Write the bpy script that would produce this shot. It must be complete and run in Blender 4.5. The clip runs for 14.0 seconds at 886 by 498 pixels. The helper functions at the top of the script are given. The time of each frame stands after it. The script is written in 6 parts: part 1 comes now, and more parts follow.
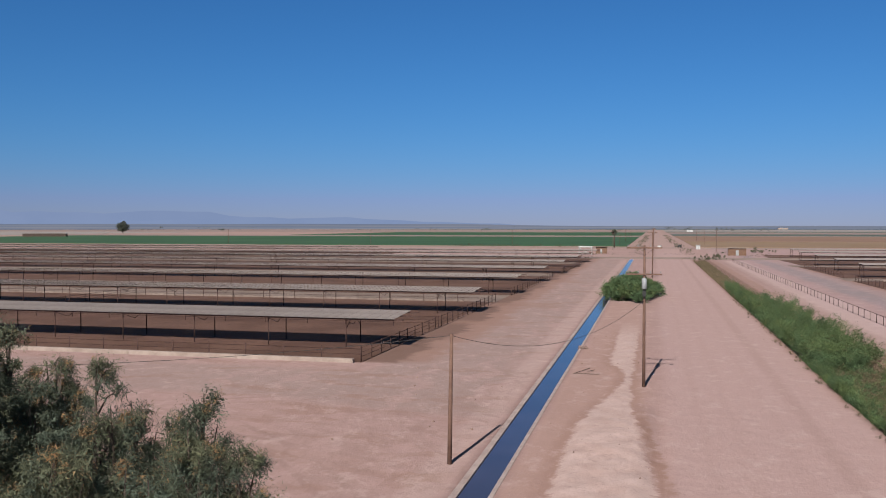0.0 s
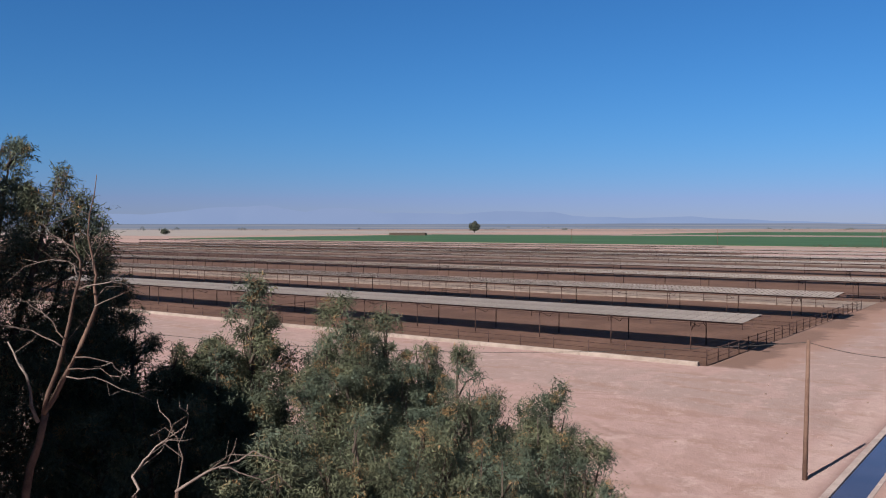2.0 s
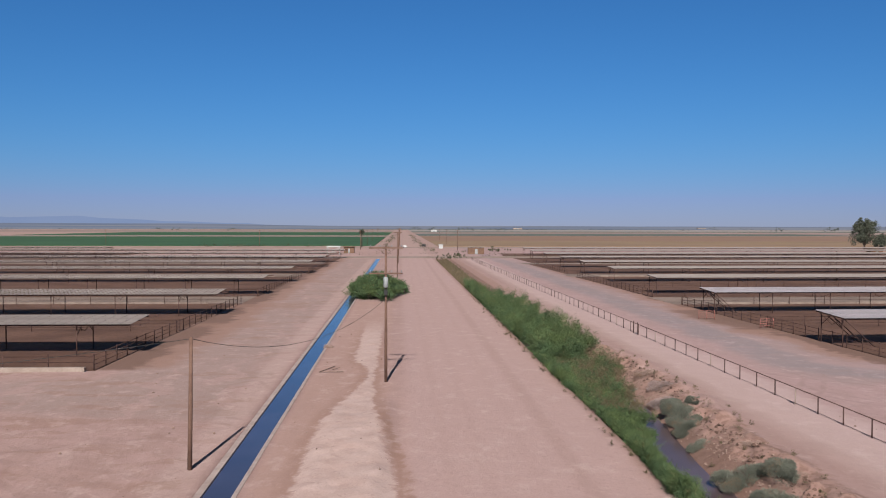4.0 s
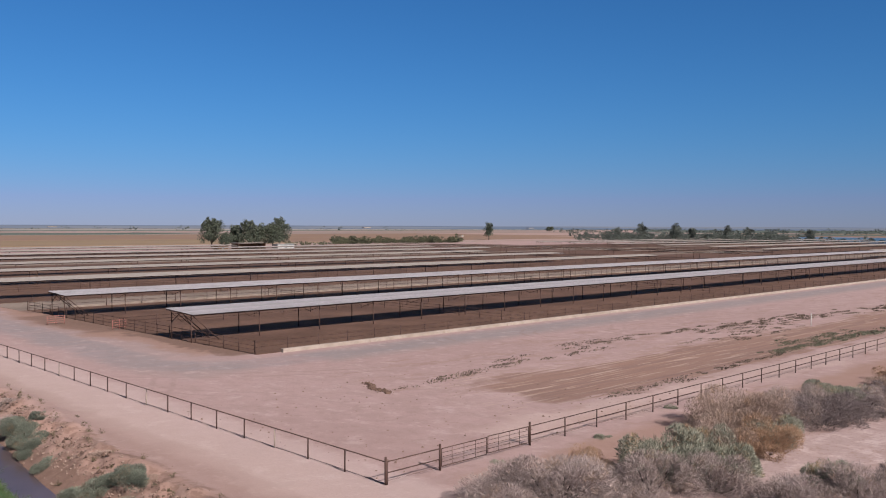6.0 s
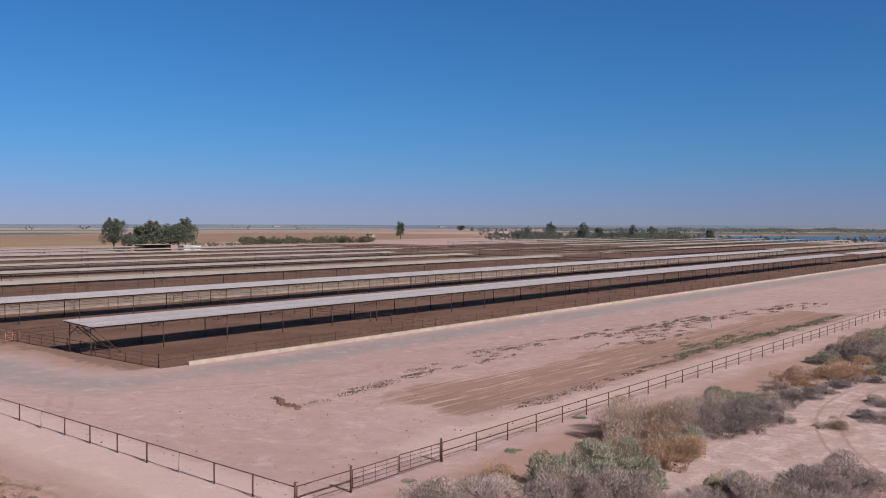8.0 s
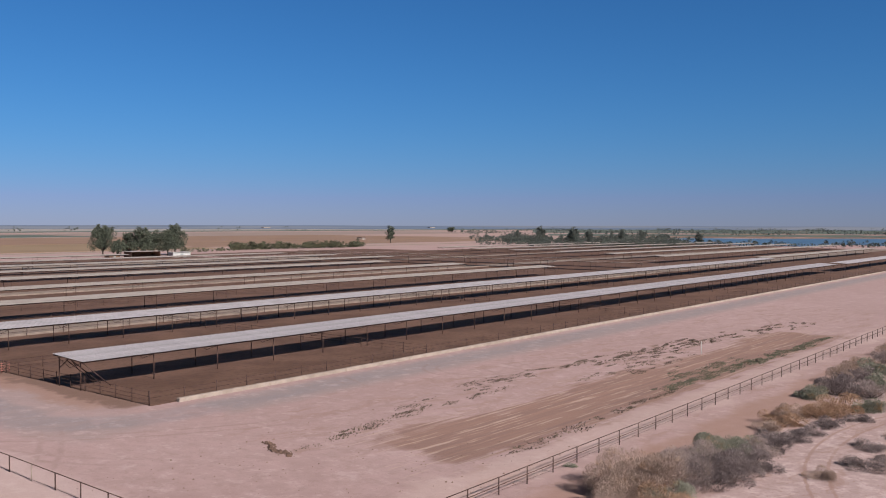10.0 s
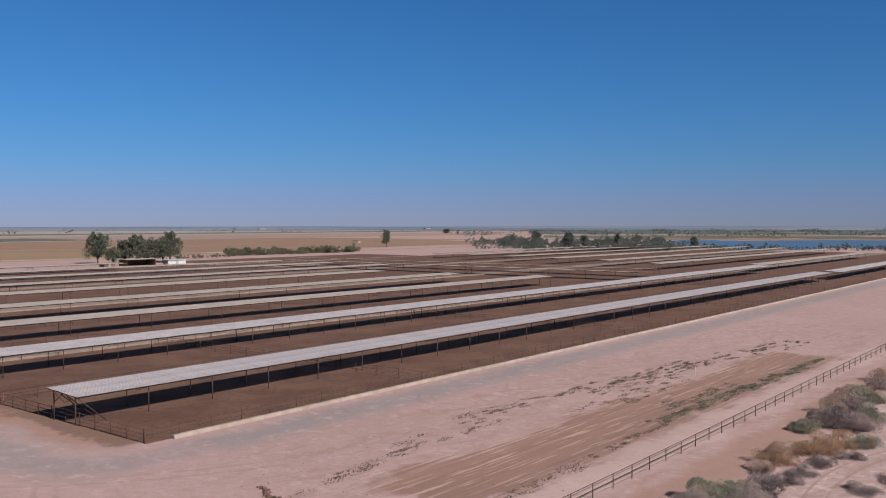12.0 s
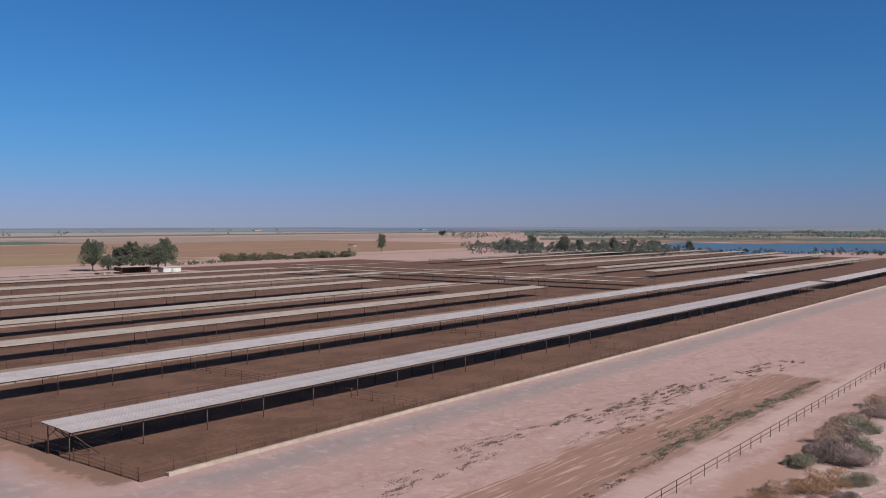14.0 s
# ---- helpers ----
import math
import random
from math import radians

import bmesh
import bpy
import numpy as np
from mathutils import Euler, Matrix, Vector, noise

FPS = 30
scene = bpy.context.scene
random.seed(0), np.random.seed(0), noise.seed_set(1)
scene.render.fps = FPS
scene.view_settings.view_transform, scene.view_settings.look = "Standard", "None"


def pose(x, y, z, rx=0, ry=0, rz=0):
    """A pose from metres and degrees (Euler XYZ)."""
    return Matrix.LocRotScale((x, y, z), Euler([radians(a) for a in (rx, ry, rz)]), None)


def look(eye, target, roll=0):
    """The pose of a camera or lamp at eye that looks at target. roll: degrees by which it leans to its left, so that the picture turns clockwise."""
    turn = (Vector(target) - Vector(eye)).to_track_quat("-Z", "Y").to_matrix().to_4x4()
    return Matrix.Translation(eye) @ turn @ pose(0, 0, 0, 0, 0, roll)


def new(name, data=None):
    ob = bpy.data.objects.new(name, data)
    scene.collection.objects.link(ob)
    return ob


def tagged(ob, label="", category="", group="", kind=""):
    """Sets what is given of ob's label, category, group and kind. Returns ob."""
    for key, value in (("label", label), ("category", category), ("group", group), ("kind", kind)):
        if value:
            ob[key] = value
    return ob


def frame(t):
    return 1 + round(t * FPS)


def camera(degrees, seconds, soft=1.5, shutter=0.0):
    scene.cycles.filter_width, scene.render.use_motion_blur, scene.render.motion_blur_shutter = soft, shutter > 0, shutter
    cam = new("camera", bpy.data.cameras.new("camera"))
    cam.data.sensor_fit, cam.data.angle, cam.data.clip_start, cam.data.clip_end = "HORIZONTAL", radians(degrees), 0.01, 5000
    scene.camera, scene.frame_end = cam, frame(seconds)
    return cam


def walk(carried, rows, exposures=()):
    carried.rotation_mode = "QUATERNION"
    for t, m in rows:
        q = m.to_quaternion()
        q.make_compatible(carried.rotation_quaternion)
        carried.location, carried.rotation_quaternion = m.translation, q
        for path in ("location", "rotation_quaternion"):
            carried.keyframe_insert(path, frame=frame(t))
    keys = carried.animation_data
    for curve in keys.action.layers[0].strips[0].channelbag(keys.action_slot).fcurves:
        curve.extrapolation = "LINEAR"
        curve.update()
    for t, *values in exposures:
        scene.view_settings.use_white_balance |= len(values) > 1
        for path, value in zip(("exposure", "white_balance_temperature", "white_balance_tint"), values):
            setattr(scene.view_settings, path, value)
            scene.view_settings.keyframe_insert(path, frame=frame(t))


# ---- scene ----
# ---------------------------------------------------------------- camera
cam = camera(54.1, 14.0, soft=1.0)
PATH = [
    (0, -0.30, 0.98, 13.01, 13.68, -1.52, 0.0),
    (0.5, -0.25, 0.96, 12.95, 23.15, -1.52, 0.0),
    (1, -0.23, 0.86, 12.96, 31.50, -1.55, -0.05),
    (1.5, -0.25, 0.66, 12.97, 35.84, -1.55, -0.08),
    (2, -0.20, 0.44, 12.98, 35.99, -1.53, -0.06),
    (2.5, -0.16, 0.19, 12.97, 29.67, -1.53, 0.0),
    (3, 0.00, 0.03, 13.00, 18.99, -1.53, 0.04),
    (3.5, 0.12, 0.00, 13.03, 8.06, -1.53, 0.06),
    (4, 0.19, 0.07, 13.09, -2.79, -1.52, 0.10),
    (4.2, 0.23, 0.13, 13.11, -7.15, -1.52, 0.10),
    (4.7, 0.45, 0.35, 13.20, -17.9, -1.52, 0.12),
    (5.25, 0.70, 0.58, 13.30, -29.6, -1.53, 0.15),
    (5.8, 0.95, 0.80, 13.36, -40.2, -1.53, 0.18),
    (6.3, 1.15, 0.97, 13.36, -46.91, -1.53, 0.20),
    (6.5, 1.22, 1.01, 13.32, -47.60, -1.54, 0.20),
    (7, 1.28, 1.11, 13.26, -48.96, -1.54, 0.20),
    (7.5, 1.35, 1.13, 13.60, -49.27, -1.58, 0.14),
    (8, 1.39, 1.15, 14.43, -49.43, -1.61, 0.11),
    (8.2, 1.39, 1.16, 14.79, -49.52, -1.61, 0.11),
    (9.25, 1.33, 1.17, 16.75, -49.90, -1.61, 0.10),
    (10.3, 1.27, 1.16, 18.70, -50.13, -1.61, 0.08),
    (10.5, 1.26, 1.13, 19.07, -50.15, -1.61, 0.05),
    (11, 1.25, 1.03, 19.98, -50.21, -1.61, 0.0),
    (11.5, 1.27, 0.98, 20.92, -50.27, -1.61, -0.04),
    (12, 1.32, 0.98, 21.84, -50.36, -1.61, -0.06),
    (12.5, 1.36, 1.00, 22.79, -50.45, -1.60, -0.08),
    (13, 1.41, 1.01, 23.73, -50.53, -1.60, -0.11),
    (13.5, 1.47, 1.03, 24.62, -50.59, -1.59, -0.11),
    (14, 1.54, 1.08, 25.53, -50.64, -1.59, -0.10),
]
walk(cam, [(t, pose(x, y, z, 90 + tilt, 0, turn) @ pose(0, 0, 0, 0, 0, lean)) for t, x, y, z, turn, tilt, lean in PATH],
     exposures=((0, 1.05), (0.5, 1.01), (1, 1.09), (1.5, 1.18), (2, 1.32), (2.5, 1.35), (3, 1.26), (3.5, 1.11), (4, 1.07), (6.5, 1.16), (8, 1.16), (10.5, 1.11), (14, 1.07)))

# ---------------------------------------------------------------- sky and sun
SUN_ELEVATION, SUN_FROM = 36.0, Vector((-0.10, -1.0))   # the sun stands behind the camera; shadows fall towards +y
world = bpy.data.worlds.new("sky")
scene.world = world
world.use_nodes = True
wn = world.node_tree.nodes
sky = wn.new("ShaderNodeTexSky")
sky.sky_type, sky.sun_disc = "NISHITA", False
sky.sun_elevation = radians(SUN_ELEVATION)
sky.sun_rotation = math.atan2(SUN_FROM.x, SUN_FROM.y)
sky.air_density, sky.dust_density, sky.ozone_density, sky.altitude = 1.1, 0.0, 3.5, 0
wn["Background"].inputs["Strength"].default_value = 0.052
tint = wn.new("ShaderNodeMix")
tint.data_type, tint.blend_type = "RGBA", "MULTIPLY"
tint.inputs[0].default_value = 1.0
low_sky = wn.new("ShaderNodeSeparateColor")
low_share = wn.new("ShaderNodeMapRange")
low_share.inputs["From Min"].default_value, low_share.inputs["From Max"].default_value = 0.36, 1.2
red_share = wn.new("ShaderNodeMath")
red_share.operation = "DIVIDE"
dusty = wn.new("ShaderNodeMix")
dusty.data_type = "RGBA"
dusty.inputs[6].default_value, dusty.inputs[7].default_value = (0.159, 0.402, 0.68, 1), (0.238, 0.322, 0.70, 1)
world.node_tree.links.new(sky.outputs["Color"], low_sky.inputs["Color"])
world.node_tree.links.new(low_sky.outputs["Red"], red_share.inputs[0])
world.node_tree.links.new(low_sky.outputs["Blue"], red_share.inputs[1])
world.node_tree.links.new(red_share.outputs["Value"], low_share.inputs["Value"])
world.node_tree.links.new(low_share.outputs["Result"], dusty.inputs[0])
high_share = wn.new("ShaderNodeMapRange")     # above the dusty belt the sky deepens to a dark grey blue
high_share.inputs["From Min"].default_value, high_share.inputs["From Max"].default_value = 0.350, 0.285
deep = wn.new("ShaderNodeMix")
deep.data_type = "RGBA"
deep.inputs[7].default_value = (0.42, 0.36, 0.29, 1)
world.node_tree.links.new(red_share.outputs["Value"], high_share.inputs["Value"])
world.node_tree.links.new(high_share.outputs["Result"], deep.inputs[0])
world.node_tree.links.new(dusty.outputs[2], deep.inputs[6])
world.node_tree.links.new(deep.outputs[2], tint.inputs[7])
world.node_tree.links.new(sky.outputs["Color"], tint.inputs[6])
world.node_tree.links.new(tint.outputs[2], wn["Background"].inputs["Color"])
sun_data = bpy.data.lights.new("sun", "SUN")
sun_data.energy, sun_data.angle, sun_data.color = 4.45, radians(0.53), (1.0, 0.945, 0.885)
sun = new("sun", sun_data)
k = math.cos(radians(SUN_ELEVATION))
sun_dir = Vector((SUN_FROM.normalized().x * k, SUN_FROM.normalized().y * k, math.sin(radians(SUN_ELEVATION))))
sun.matrix_world = look(sun_dir * 100, (0, 0, 0))


# ---------------------------------------------------------------- node helpers
class Nodes:
    """A small writer of node materials."""

    def __init__(self, name):
        self.m = bpy.data.materials.new(name)
        self.m.use_nodes = True
        self.t = self.m.node_tree
        self.b = self.t.nodes["Principled BSDF"]
        self.b.inputs["Specular IOR Level"].default_value = 0.25

    def put(self, socket, value):
        if hasattr(value, "is_output"):
            self.t.links.new(value, socket)
        elif isinstance(value, (tuple, list)) and len(value) == 3 and socket.type == "RGBA":
            socket.default_value = (*value, 1)
        else:
            socket.default_value = value

    def math(self, op, a, b=0.0, c=0.0, clamp=False):
        n = self.t.nodes.new("ShaderNodeMath")
        n.operation, n.use_clamp = op, clamp
        for s, v in zip(n.inputs, (a, b, c)):
            self.put(s, v)
        return n.outputs[0]

    def mix(self, f, a, b):
        n = self.t.nodes.new("ShaderNodeMix")
        n.data_type = "RGBA"
        self.put(n.inputs[0], f)
        self.put(n.inputs[6], a)
        self.put(n.inputs[7], b)
        return n.outputs[2]

    def place(self):
        n = self.t.nodes.new("ShaderNodeNewGeometry")
        return n.outputs["Position"]

    def local(self):
        return self.t.nodes.new("ShaderNodeTexCoord").outputs["Object"]

    def island(self):
        return self.t.nodes.new("ShaderNodeNewGeometry").outputs["Random Per Island"]

    def lot(self):
        return self.t.nodes.new("ShaderNodeObjectInfo").outputs["Random"]

    def scaled(self, v, s):
        n = self.t.nodes.new("ShaderNodeVectorMath")
        n.operation = "MULTIPLY"
        self.put(n.inputs[0], v)
        n.inputs[1].default_value = s
        return n.outputs[0]

    def noise(self, v, scale, detail=3.0, rough=0.55):
        n = self.t.nodes.new("ShaderNodeTexNoise")
        self.put(n.inputs["Vector"], v)
        n.inputs["Scale"].default_value, n.inputs["Detail"].default_value, n.inputs["Roughness"].default_value = scale, detail, rough
        return n.outputs[0]

    def ramp(self, f, lo, hi):
        n = self.t.nodes.new("ShaderNodeMapRange")
        n.interpolation_type = "SMOOTHSTEP"
        self.put(n.inputs[0], f)
        self.put(n.inputs[1], lo)
        self.put(n.inputs[2], hi)
        return n.outputs[0]

    def bump(self, h, strength=0.4, distance=0.05):
        n = self.t.nodes.new("ShaderNodeBump")
        n.inputs["Strength"].default_value, n.inputs["Distance"].default_value = strength, distance
        self.put(n.inputs["Height"], h)
        self.put(self.b.inputs["Normal"], n.outputs[0])

    def done(self, colour, rough=0.9, metal=0.0):
        self.put(self.b.inputs["Base Color"], colour)
        self.put(self.b.inputs["Roughness"], rough)
        self.put(self.b.inputs["Metallic"], metal)
        return self.m


def plain(name, dark, light, scale=3.0, rough=0.8, metal=0.0, relief=0.2, spread=0.35):
    """A surface with grain at two scales, and a slight change from piece to piece."""
    n = Nodes(name)
    p = n.local()
    a, b = n.noise(p, scale, 4), n.noise(p, scale * 9, 2)
    f = n.math("ADD", n.math("MULTIPLY", a, 0.7), n.math("MULTIPLY", b, 0.3))
    f = n.math("ADD", n.ramp(f, 0.3, 0.7), n.math("MULTIPLY", n.math("SUBTRACT", n.lot(), 0.5), spread), clamp=True)
    n.bump(b, relief, 0.01)
    return n.done(n.mix(f, dark, light), rough, metal)


def foliage(name, dark, light, odd, odd_share=0.12, patch=0.5, cold=False):
    """Leaves: tone by leaf, by patch of the crown, a few dry ones; light passes through."""
    n = Nodes(name)
    r, p = n.island(), n.place()
    f = n.math("ADD", n.math("MULTIPLY", r, 0.55), n.math("MULTIPLY", n.ramp(n.noise(p, patch, 2), 0.35, 0.65), 0.45))
    cool = (light[0] * 0.72, light[1] * 0.88, light[2] * 1.12) if cold else tuple(v * 0.85 for v in light)
    c = n.mix(f, dark, n.mix(n.ramp(n.noise(p, patch * 0.7 + 0.07, 3), 0.42, 0.6), light, cool))
    dry = n.math("MULTIPLY", n.ramp(n.noise(p, patch * 1.7 + 0.13, 2), 0.56, 0.68), n.math("GREATER_THAN", n.math("FRACT", n.math("MULTIPLY", r, 7.31)), 1 - odd_share * 3))
    c = n.mix(dry, c, odd)
    n.put(n.b.inputs["Base Color"], c)
    n.b.inputs["Roughness"].default_value = 0.75
    t = n.t.nodes.new("ShaderNodeBsdfTranslucent")
    n.put(t.inputs["Color"], c)
    m = n.t.nodes.new("ShaderNodeMixShader")
    m.inputs[0].default_value = 0.07
    n.t.links.new(n.b.outputs[0], m.inputs[1])
    n.t.links.new(t.outputs[0], m.inputs[2])
    n.t.links.new(m.outputs[0], n.t.nodes["Material Output"].inputs["Surface"])
    return n.m


# ---------------------------------------------------------------- materials
ARCS = ((-62, 6, 58), (-45, -20, 72), (-30, 30, 34), (-90, 10, 62), (-120, 45, 26), (-20, 100, 62), (-58, 120, 66), (70, 110, 50), (95, 30, 34), (120, 64, 5), (104, 66, 4),
        (138, 62, 7), (88, 68, 6), (150, 90, 36), (60, 80, 30), (170, 20, 50), (30, 90, 44), (70, 2, 20), (84, 30, 14), (92, 4, 18))


CURVE = (79.1, -18.3, 40.7)     # one sharp double tyre track on the sand


def soil_material():
    n = Nodes("desert_soil")
    p = n.place()
    sep = n.t.nodes.new("ShaderNodeSeparateXYZ")
    n.put(sep.inputs[0], p)
    wob = n.math("SUBTRACT", n.noise(p, 0.12, 4, 0.6), 0.5)
    fine = n.math("SUBTRACT", n.noise(p, 0.9, 3, 0.6), 0.5)
    drift = n.math("ADD", n.math("MULTIPLY", wob, 9.0), n.math("MULTIPLY", fine, 1.6))
    x, y = n.math("ADD", sep.outputs[0], drift), n.math("ADD", sep.outputs[1], n.math("MULTIPLY", drift, -0.8))
    sx, sy = sep.outputs[0], n.math("ADD", sep.outputs[1], n.math("MULTIPLY", fine, 1.2))
    nx = n.math("ADD", sep.outputs[0], n.math("MULTIPLY", fine, 0.8))
    hx = n.math("ADD", nx, n.math("ADD", n.math("MULTIPLY", wob, 2.2), n.math("MULTIPLY", n.math("SUBTRACT", n.noise(p, 0.33, 3, 0.6), 0.5), 1.6)))

    def band(v, lo, hi, soft):
        return n.math("MULTIPLY", n.ramp(v, lo - soft, lo + soft), n.math("SUBTRACT", 1.0, n.ramp(v, hi - soft, hi + soft)))

    def area(x0, x1, y0, y1, soft=2.0, vx=None, vy=None):
        return n.math("MULTIPLY", band(vx or x, x0, x1, soft), band(vy or y, y0, y1, soft))

    def amount(mask, k):
        return n.math("MULTIPLY", mask, k)

    big = n.ramp(n.noise(p, 0.035, 4, 0.6), 0.3, 0.7)
    mid = n.ramp(n.noise(p, 0.5, 4, 0.65), 0.3, 0.7)
    grain = n.noise(p, 6.0, 3, 0.7)
    along_y = n.ramp(n.noise(n.scaled(p, (1.6, 0.045, 1)), 1.0, 3, 0.6), 0.35, 0.7)
    along_x = n.ramp(n.noise(n.scaled(p, (0.05, 1.4, 1)), 1.0, 4, 0.6), 0.38, 0.62)
    c = n.mix(big, SOIL, SOIL_LIGHT)
    c = n.mix(amount(mid, 0.42), c, SOIL_DUSK)
    # wheel-packed yard lanes
    c = n.mix(amount(area(-400, -24, 62, 75, 1.5, x, sy), 0.6), c, LANE)
    c = n.mix(amount(area(-25, -12, 60, 345, 2.0, x, y), 0.6), c, LANE)
    c = n.mix(amount(area(52, 420, 69.5, 76.2, 1.2, x, n.math("SUBTRACT", sy, n.math("MULTIPLY", n.math("SUBTRACT", sx, 52), 0.0225))), 0.75), c, LANE)
    c = n.mix(amount(area(35, 45, 70, 330, 2.0, x, y), 0.6), c, LANE)
    # the main dirt road
    road = area(0.6, 13.2, -400, 3000, 0.7, nx, y)
    c = n.mix(amount(road, 0.8), c, ROAD)
    c = n.mix(amount(n.math("MULTIPLY", road, along_y), 0.35), c, SOIL_LIGHT)
    c = n.mix(amount(area(9.2, 10.2, -100, 350, 0.35, nx, y), 0.3), c, SOIL_DUSK)
    for at, k in ((2.6, 0.14), (4.6, 0.12), (7.3, 0.1)):
        c = n.mix(amount(area(at, at + 0.5, -100, 350, 0.35, n.math("ADD", nx, n.math("MULTIPLY", wob, 1.5)), y), k), c, SOIL_DUSK)
    c = n.mix(amount(n.math("MULTIPLY", area(-12.4, -10.4, -100, 340, 0.5, nx, y), 1.0), 0.35), c, PALE)
    # pale spoil heap by the canal, with a brown washed edge
    wy = n.math("ADD", sep.outputs[1], n.math("MULTIPLY", wob, 6.0))
    west_edge = n.math("ADD", -5.3, n.math("SUBTRACT", n.math("MULTIPLY", n.ramp(wy, 55.0, 75.0), 2.6), n.math("MULTIPLY", n.ramp(wy, 77.0, 86.0), 1.7)))
    east_edge = n.math("ADD", 0.2, n.math("MULTIPLY", n.ramp(wy, 36.0, 72.0), -2.2))
    jag = n.math("ADD", n.math("MULTIPLY", n.math("SUBTRACT", n.noise(p, 0.8, 4, 0.65), 0.5), 1.5), n.math("MULTIPLY", n.math("SUBTRACT", n.noise(p, 4.0, 3, 0.6), 0.5), 0.5))
    jx = n.math("ADD", sep.outputs[0], jag)
    inside = n.math("MULTIPLY", n.ramp(n.math("SUBTRACT", jx, west_edge), -0.15, 0.25), n.ramp(n.math("SUBTRACT", east_edge, jx), -0.15, 0.25))
    inside = n.math("MULTIPLY", inside, n.math("SUBTRACT", 1.0, n.ramp(wy, 100.0, 125.0)))
    rim = n.math("MULTIPLY", n.ramp(n.math("SUBTRACT", jx, west_edge), -1.3, -0.1), n.ramp(n.math("SUBTRACT", east_edge, jx), -1.1, -0.1))
    rim = n.math("MULTIPLY", rim, n.math("SUBTRACT", 1.0, n.ramp(wy, 95.0, 120.0)))
    c = n.mix(amount(area(-7.7, -1.0, 20, 150, 0.8, hx, sy), 0.6), c, (0.252, 0.158, 0.130))
    c = n.mix(amount(rim, 0.55), c, BROWN)
    c = n.mix(amount(n.math("MULTIPLY", inside, n.math("ADD", 0.65, n.math("MULTIPLY", mid, 0.35))), 0.95), c, PALE)
    gully = n.math("MULTIPLY", n.math("SUBTRACT", 1.0, n.ramp(n.math("ABSOLUTE", n.math("SUBTRACT", jx, n.math("ADD", east_edge, 0.5))), 0.1, 0.5)), n.math("SUBTRACT", 1.0, n.ramp(wy, 56.0, 68.0)))
    c = n.mix(amount(n.math("MULTIPLY", gully, n.ramp(n.noise(p, 0.7, 4, 0.6), 0.3, 0.55)), 0.85), c, BROWN)
    # trampled brown strip along the fence, pale sand beyond
    c = n.mix(amount(area(31, 400, -60, 29, 1.5), 0.8), c, SAND)
    sand = area(31, 400, -60, 28, 1.5)
    c = n.mix(amount(n.math("MULTIPLY", sand, n.ramp(n.noise(p, 0.6, 4, 0.65), 0.48, 0.62)), 0.7), c, PALE)
    c = n.mix(amount(n.math("MULTIPLY", sand, n.ramp(n.noise(p, 3.2, 2, 0.5), 0.60, 0.66)), 0.6), c, BROWN)
    # arcs left by turning vehicles
    flat = n.t.nodes.new("ShaderNodeCombineXYZ")
    n.put(flat.inputs[0], nx)
    n.put(flat.inputs[1], sep.outputs[1])
    tracks = None
    for cx, cy, r in ARCS:
        d = n.t.nodes.new("ShaderNodeVectorMath")
        d.operation = "DISTANCE"
        n.put(d.inputs[0], flat.outputs[0])
        d.inputs[1].default_value = (cx, cy, 0)
        gap = n.math("ABSOLUTE", n.math("SUBTRACT", d.outputs["Value"], r))
        pair = n.math("ABSOLUTE", n.math("SUBTRACT", gap, 0.85))
        one = n.math("SUBTRACT", 1.0, n.ramp(pair, 0.08, 0.4))
        tracks = one if tracks is None else n.math("MAXIMUM", tracks, one)
    curve = n.t.nodes.new("ShaderNodeVectorMath")
    curve.operation = "DISTANCE"
    n.put(curve.inputs[0], flat.outputs[0])
    curve.inputs[1].default_value = (CURVE[0], CURVE[1], 0)
    rut = n.math("ABSOLUTE", n.math("SUBTRACT", n.math("ABSOLUTE", n.math("SUBTRACT", curve.outputs["Value"], CURVE[2])), 0.8))
    rut = n.math("MULTIPLY", n.math("SUBTRACT", 1.0, n.ramp(rut, 0.06, 0.2)), area(50, 110, -5, 25.5, 0.6, nx, sy))
    c = n.mix(amount(rut, 0.75), c, BROWN)
    yards = n.math("MAXIMUM", area(-140, -10.6, 20, 78, 1.0, nx, sy), n.math("MAXIMUM", area(30, 260, 36, 76, 1.0, nx, sy), area(50, 140, 0, 26, 1.0, nx, sy)))
    worn = n.ramp(n.noise(p, 0.07, 3, 0.6), 0.42, 0.6)
    c = n.mix(amount(n.math("MULTIPLY", n.math("MULTIPLY", tracks, yards), worn), 0.6), c, SOIL_DUSK)
    # scuffed patches and crumbs
    c = n.mix(amount(n.ramp(n.noise(p, 2.2, 5, 0.7), 0.54, 0.7), 0.42), c, SOIL_DUSK)
    # sweeping wheel-worn streaks, brown and pale
    bent = n.t.nodes.new("ShaderNodeCombineXYZ")
    n.put(bent.inputs[0], x)
    n.put(bent.inputs[1], y)
    west = area(-140, -10.8, 20, 340, 1.0, nx, sy)
    c = n.mix(amount(n.math("MULTIPLY", west, n.ramp(n.noise(n.scaled(bent.outputs[0], (0.10, 0.42, 1)), 1.0, 4, 0.62), 0.50, 0.66)), 0.6), c, BROWN)
    c = n.mix(amount(n.math("MULTIPLY", west, n.ramp(n.noise(n.scaled(bent.outputs[0], (0.34, 0.07, 1)), 1.3, 4, 0.62), 0.52, 0.64)), 0.5), c, SOIL_LIGHT)
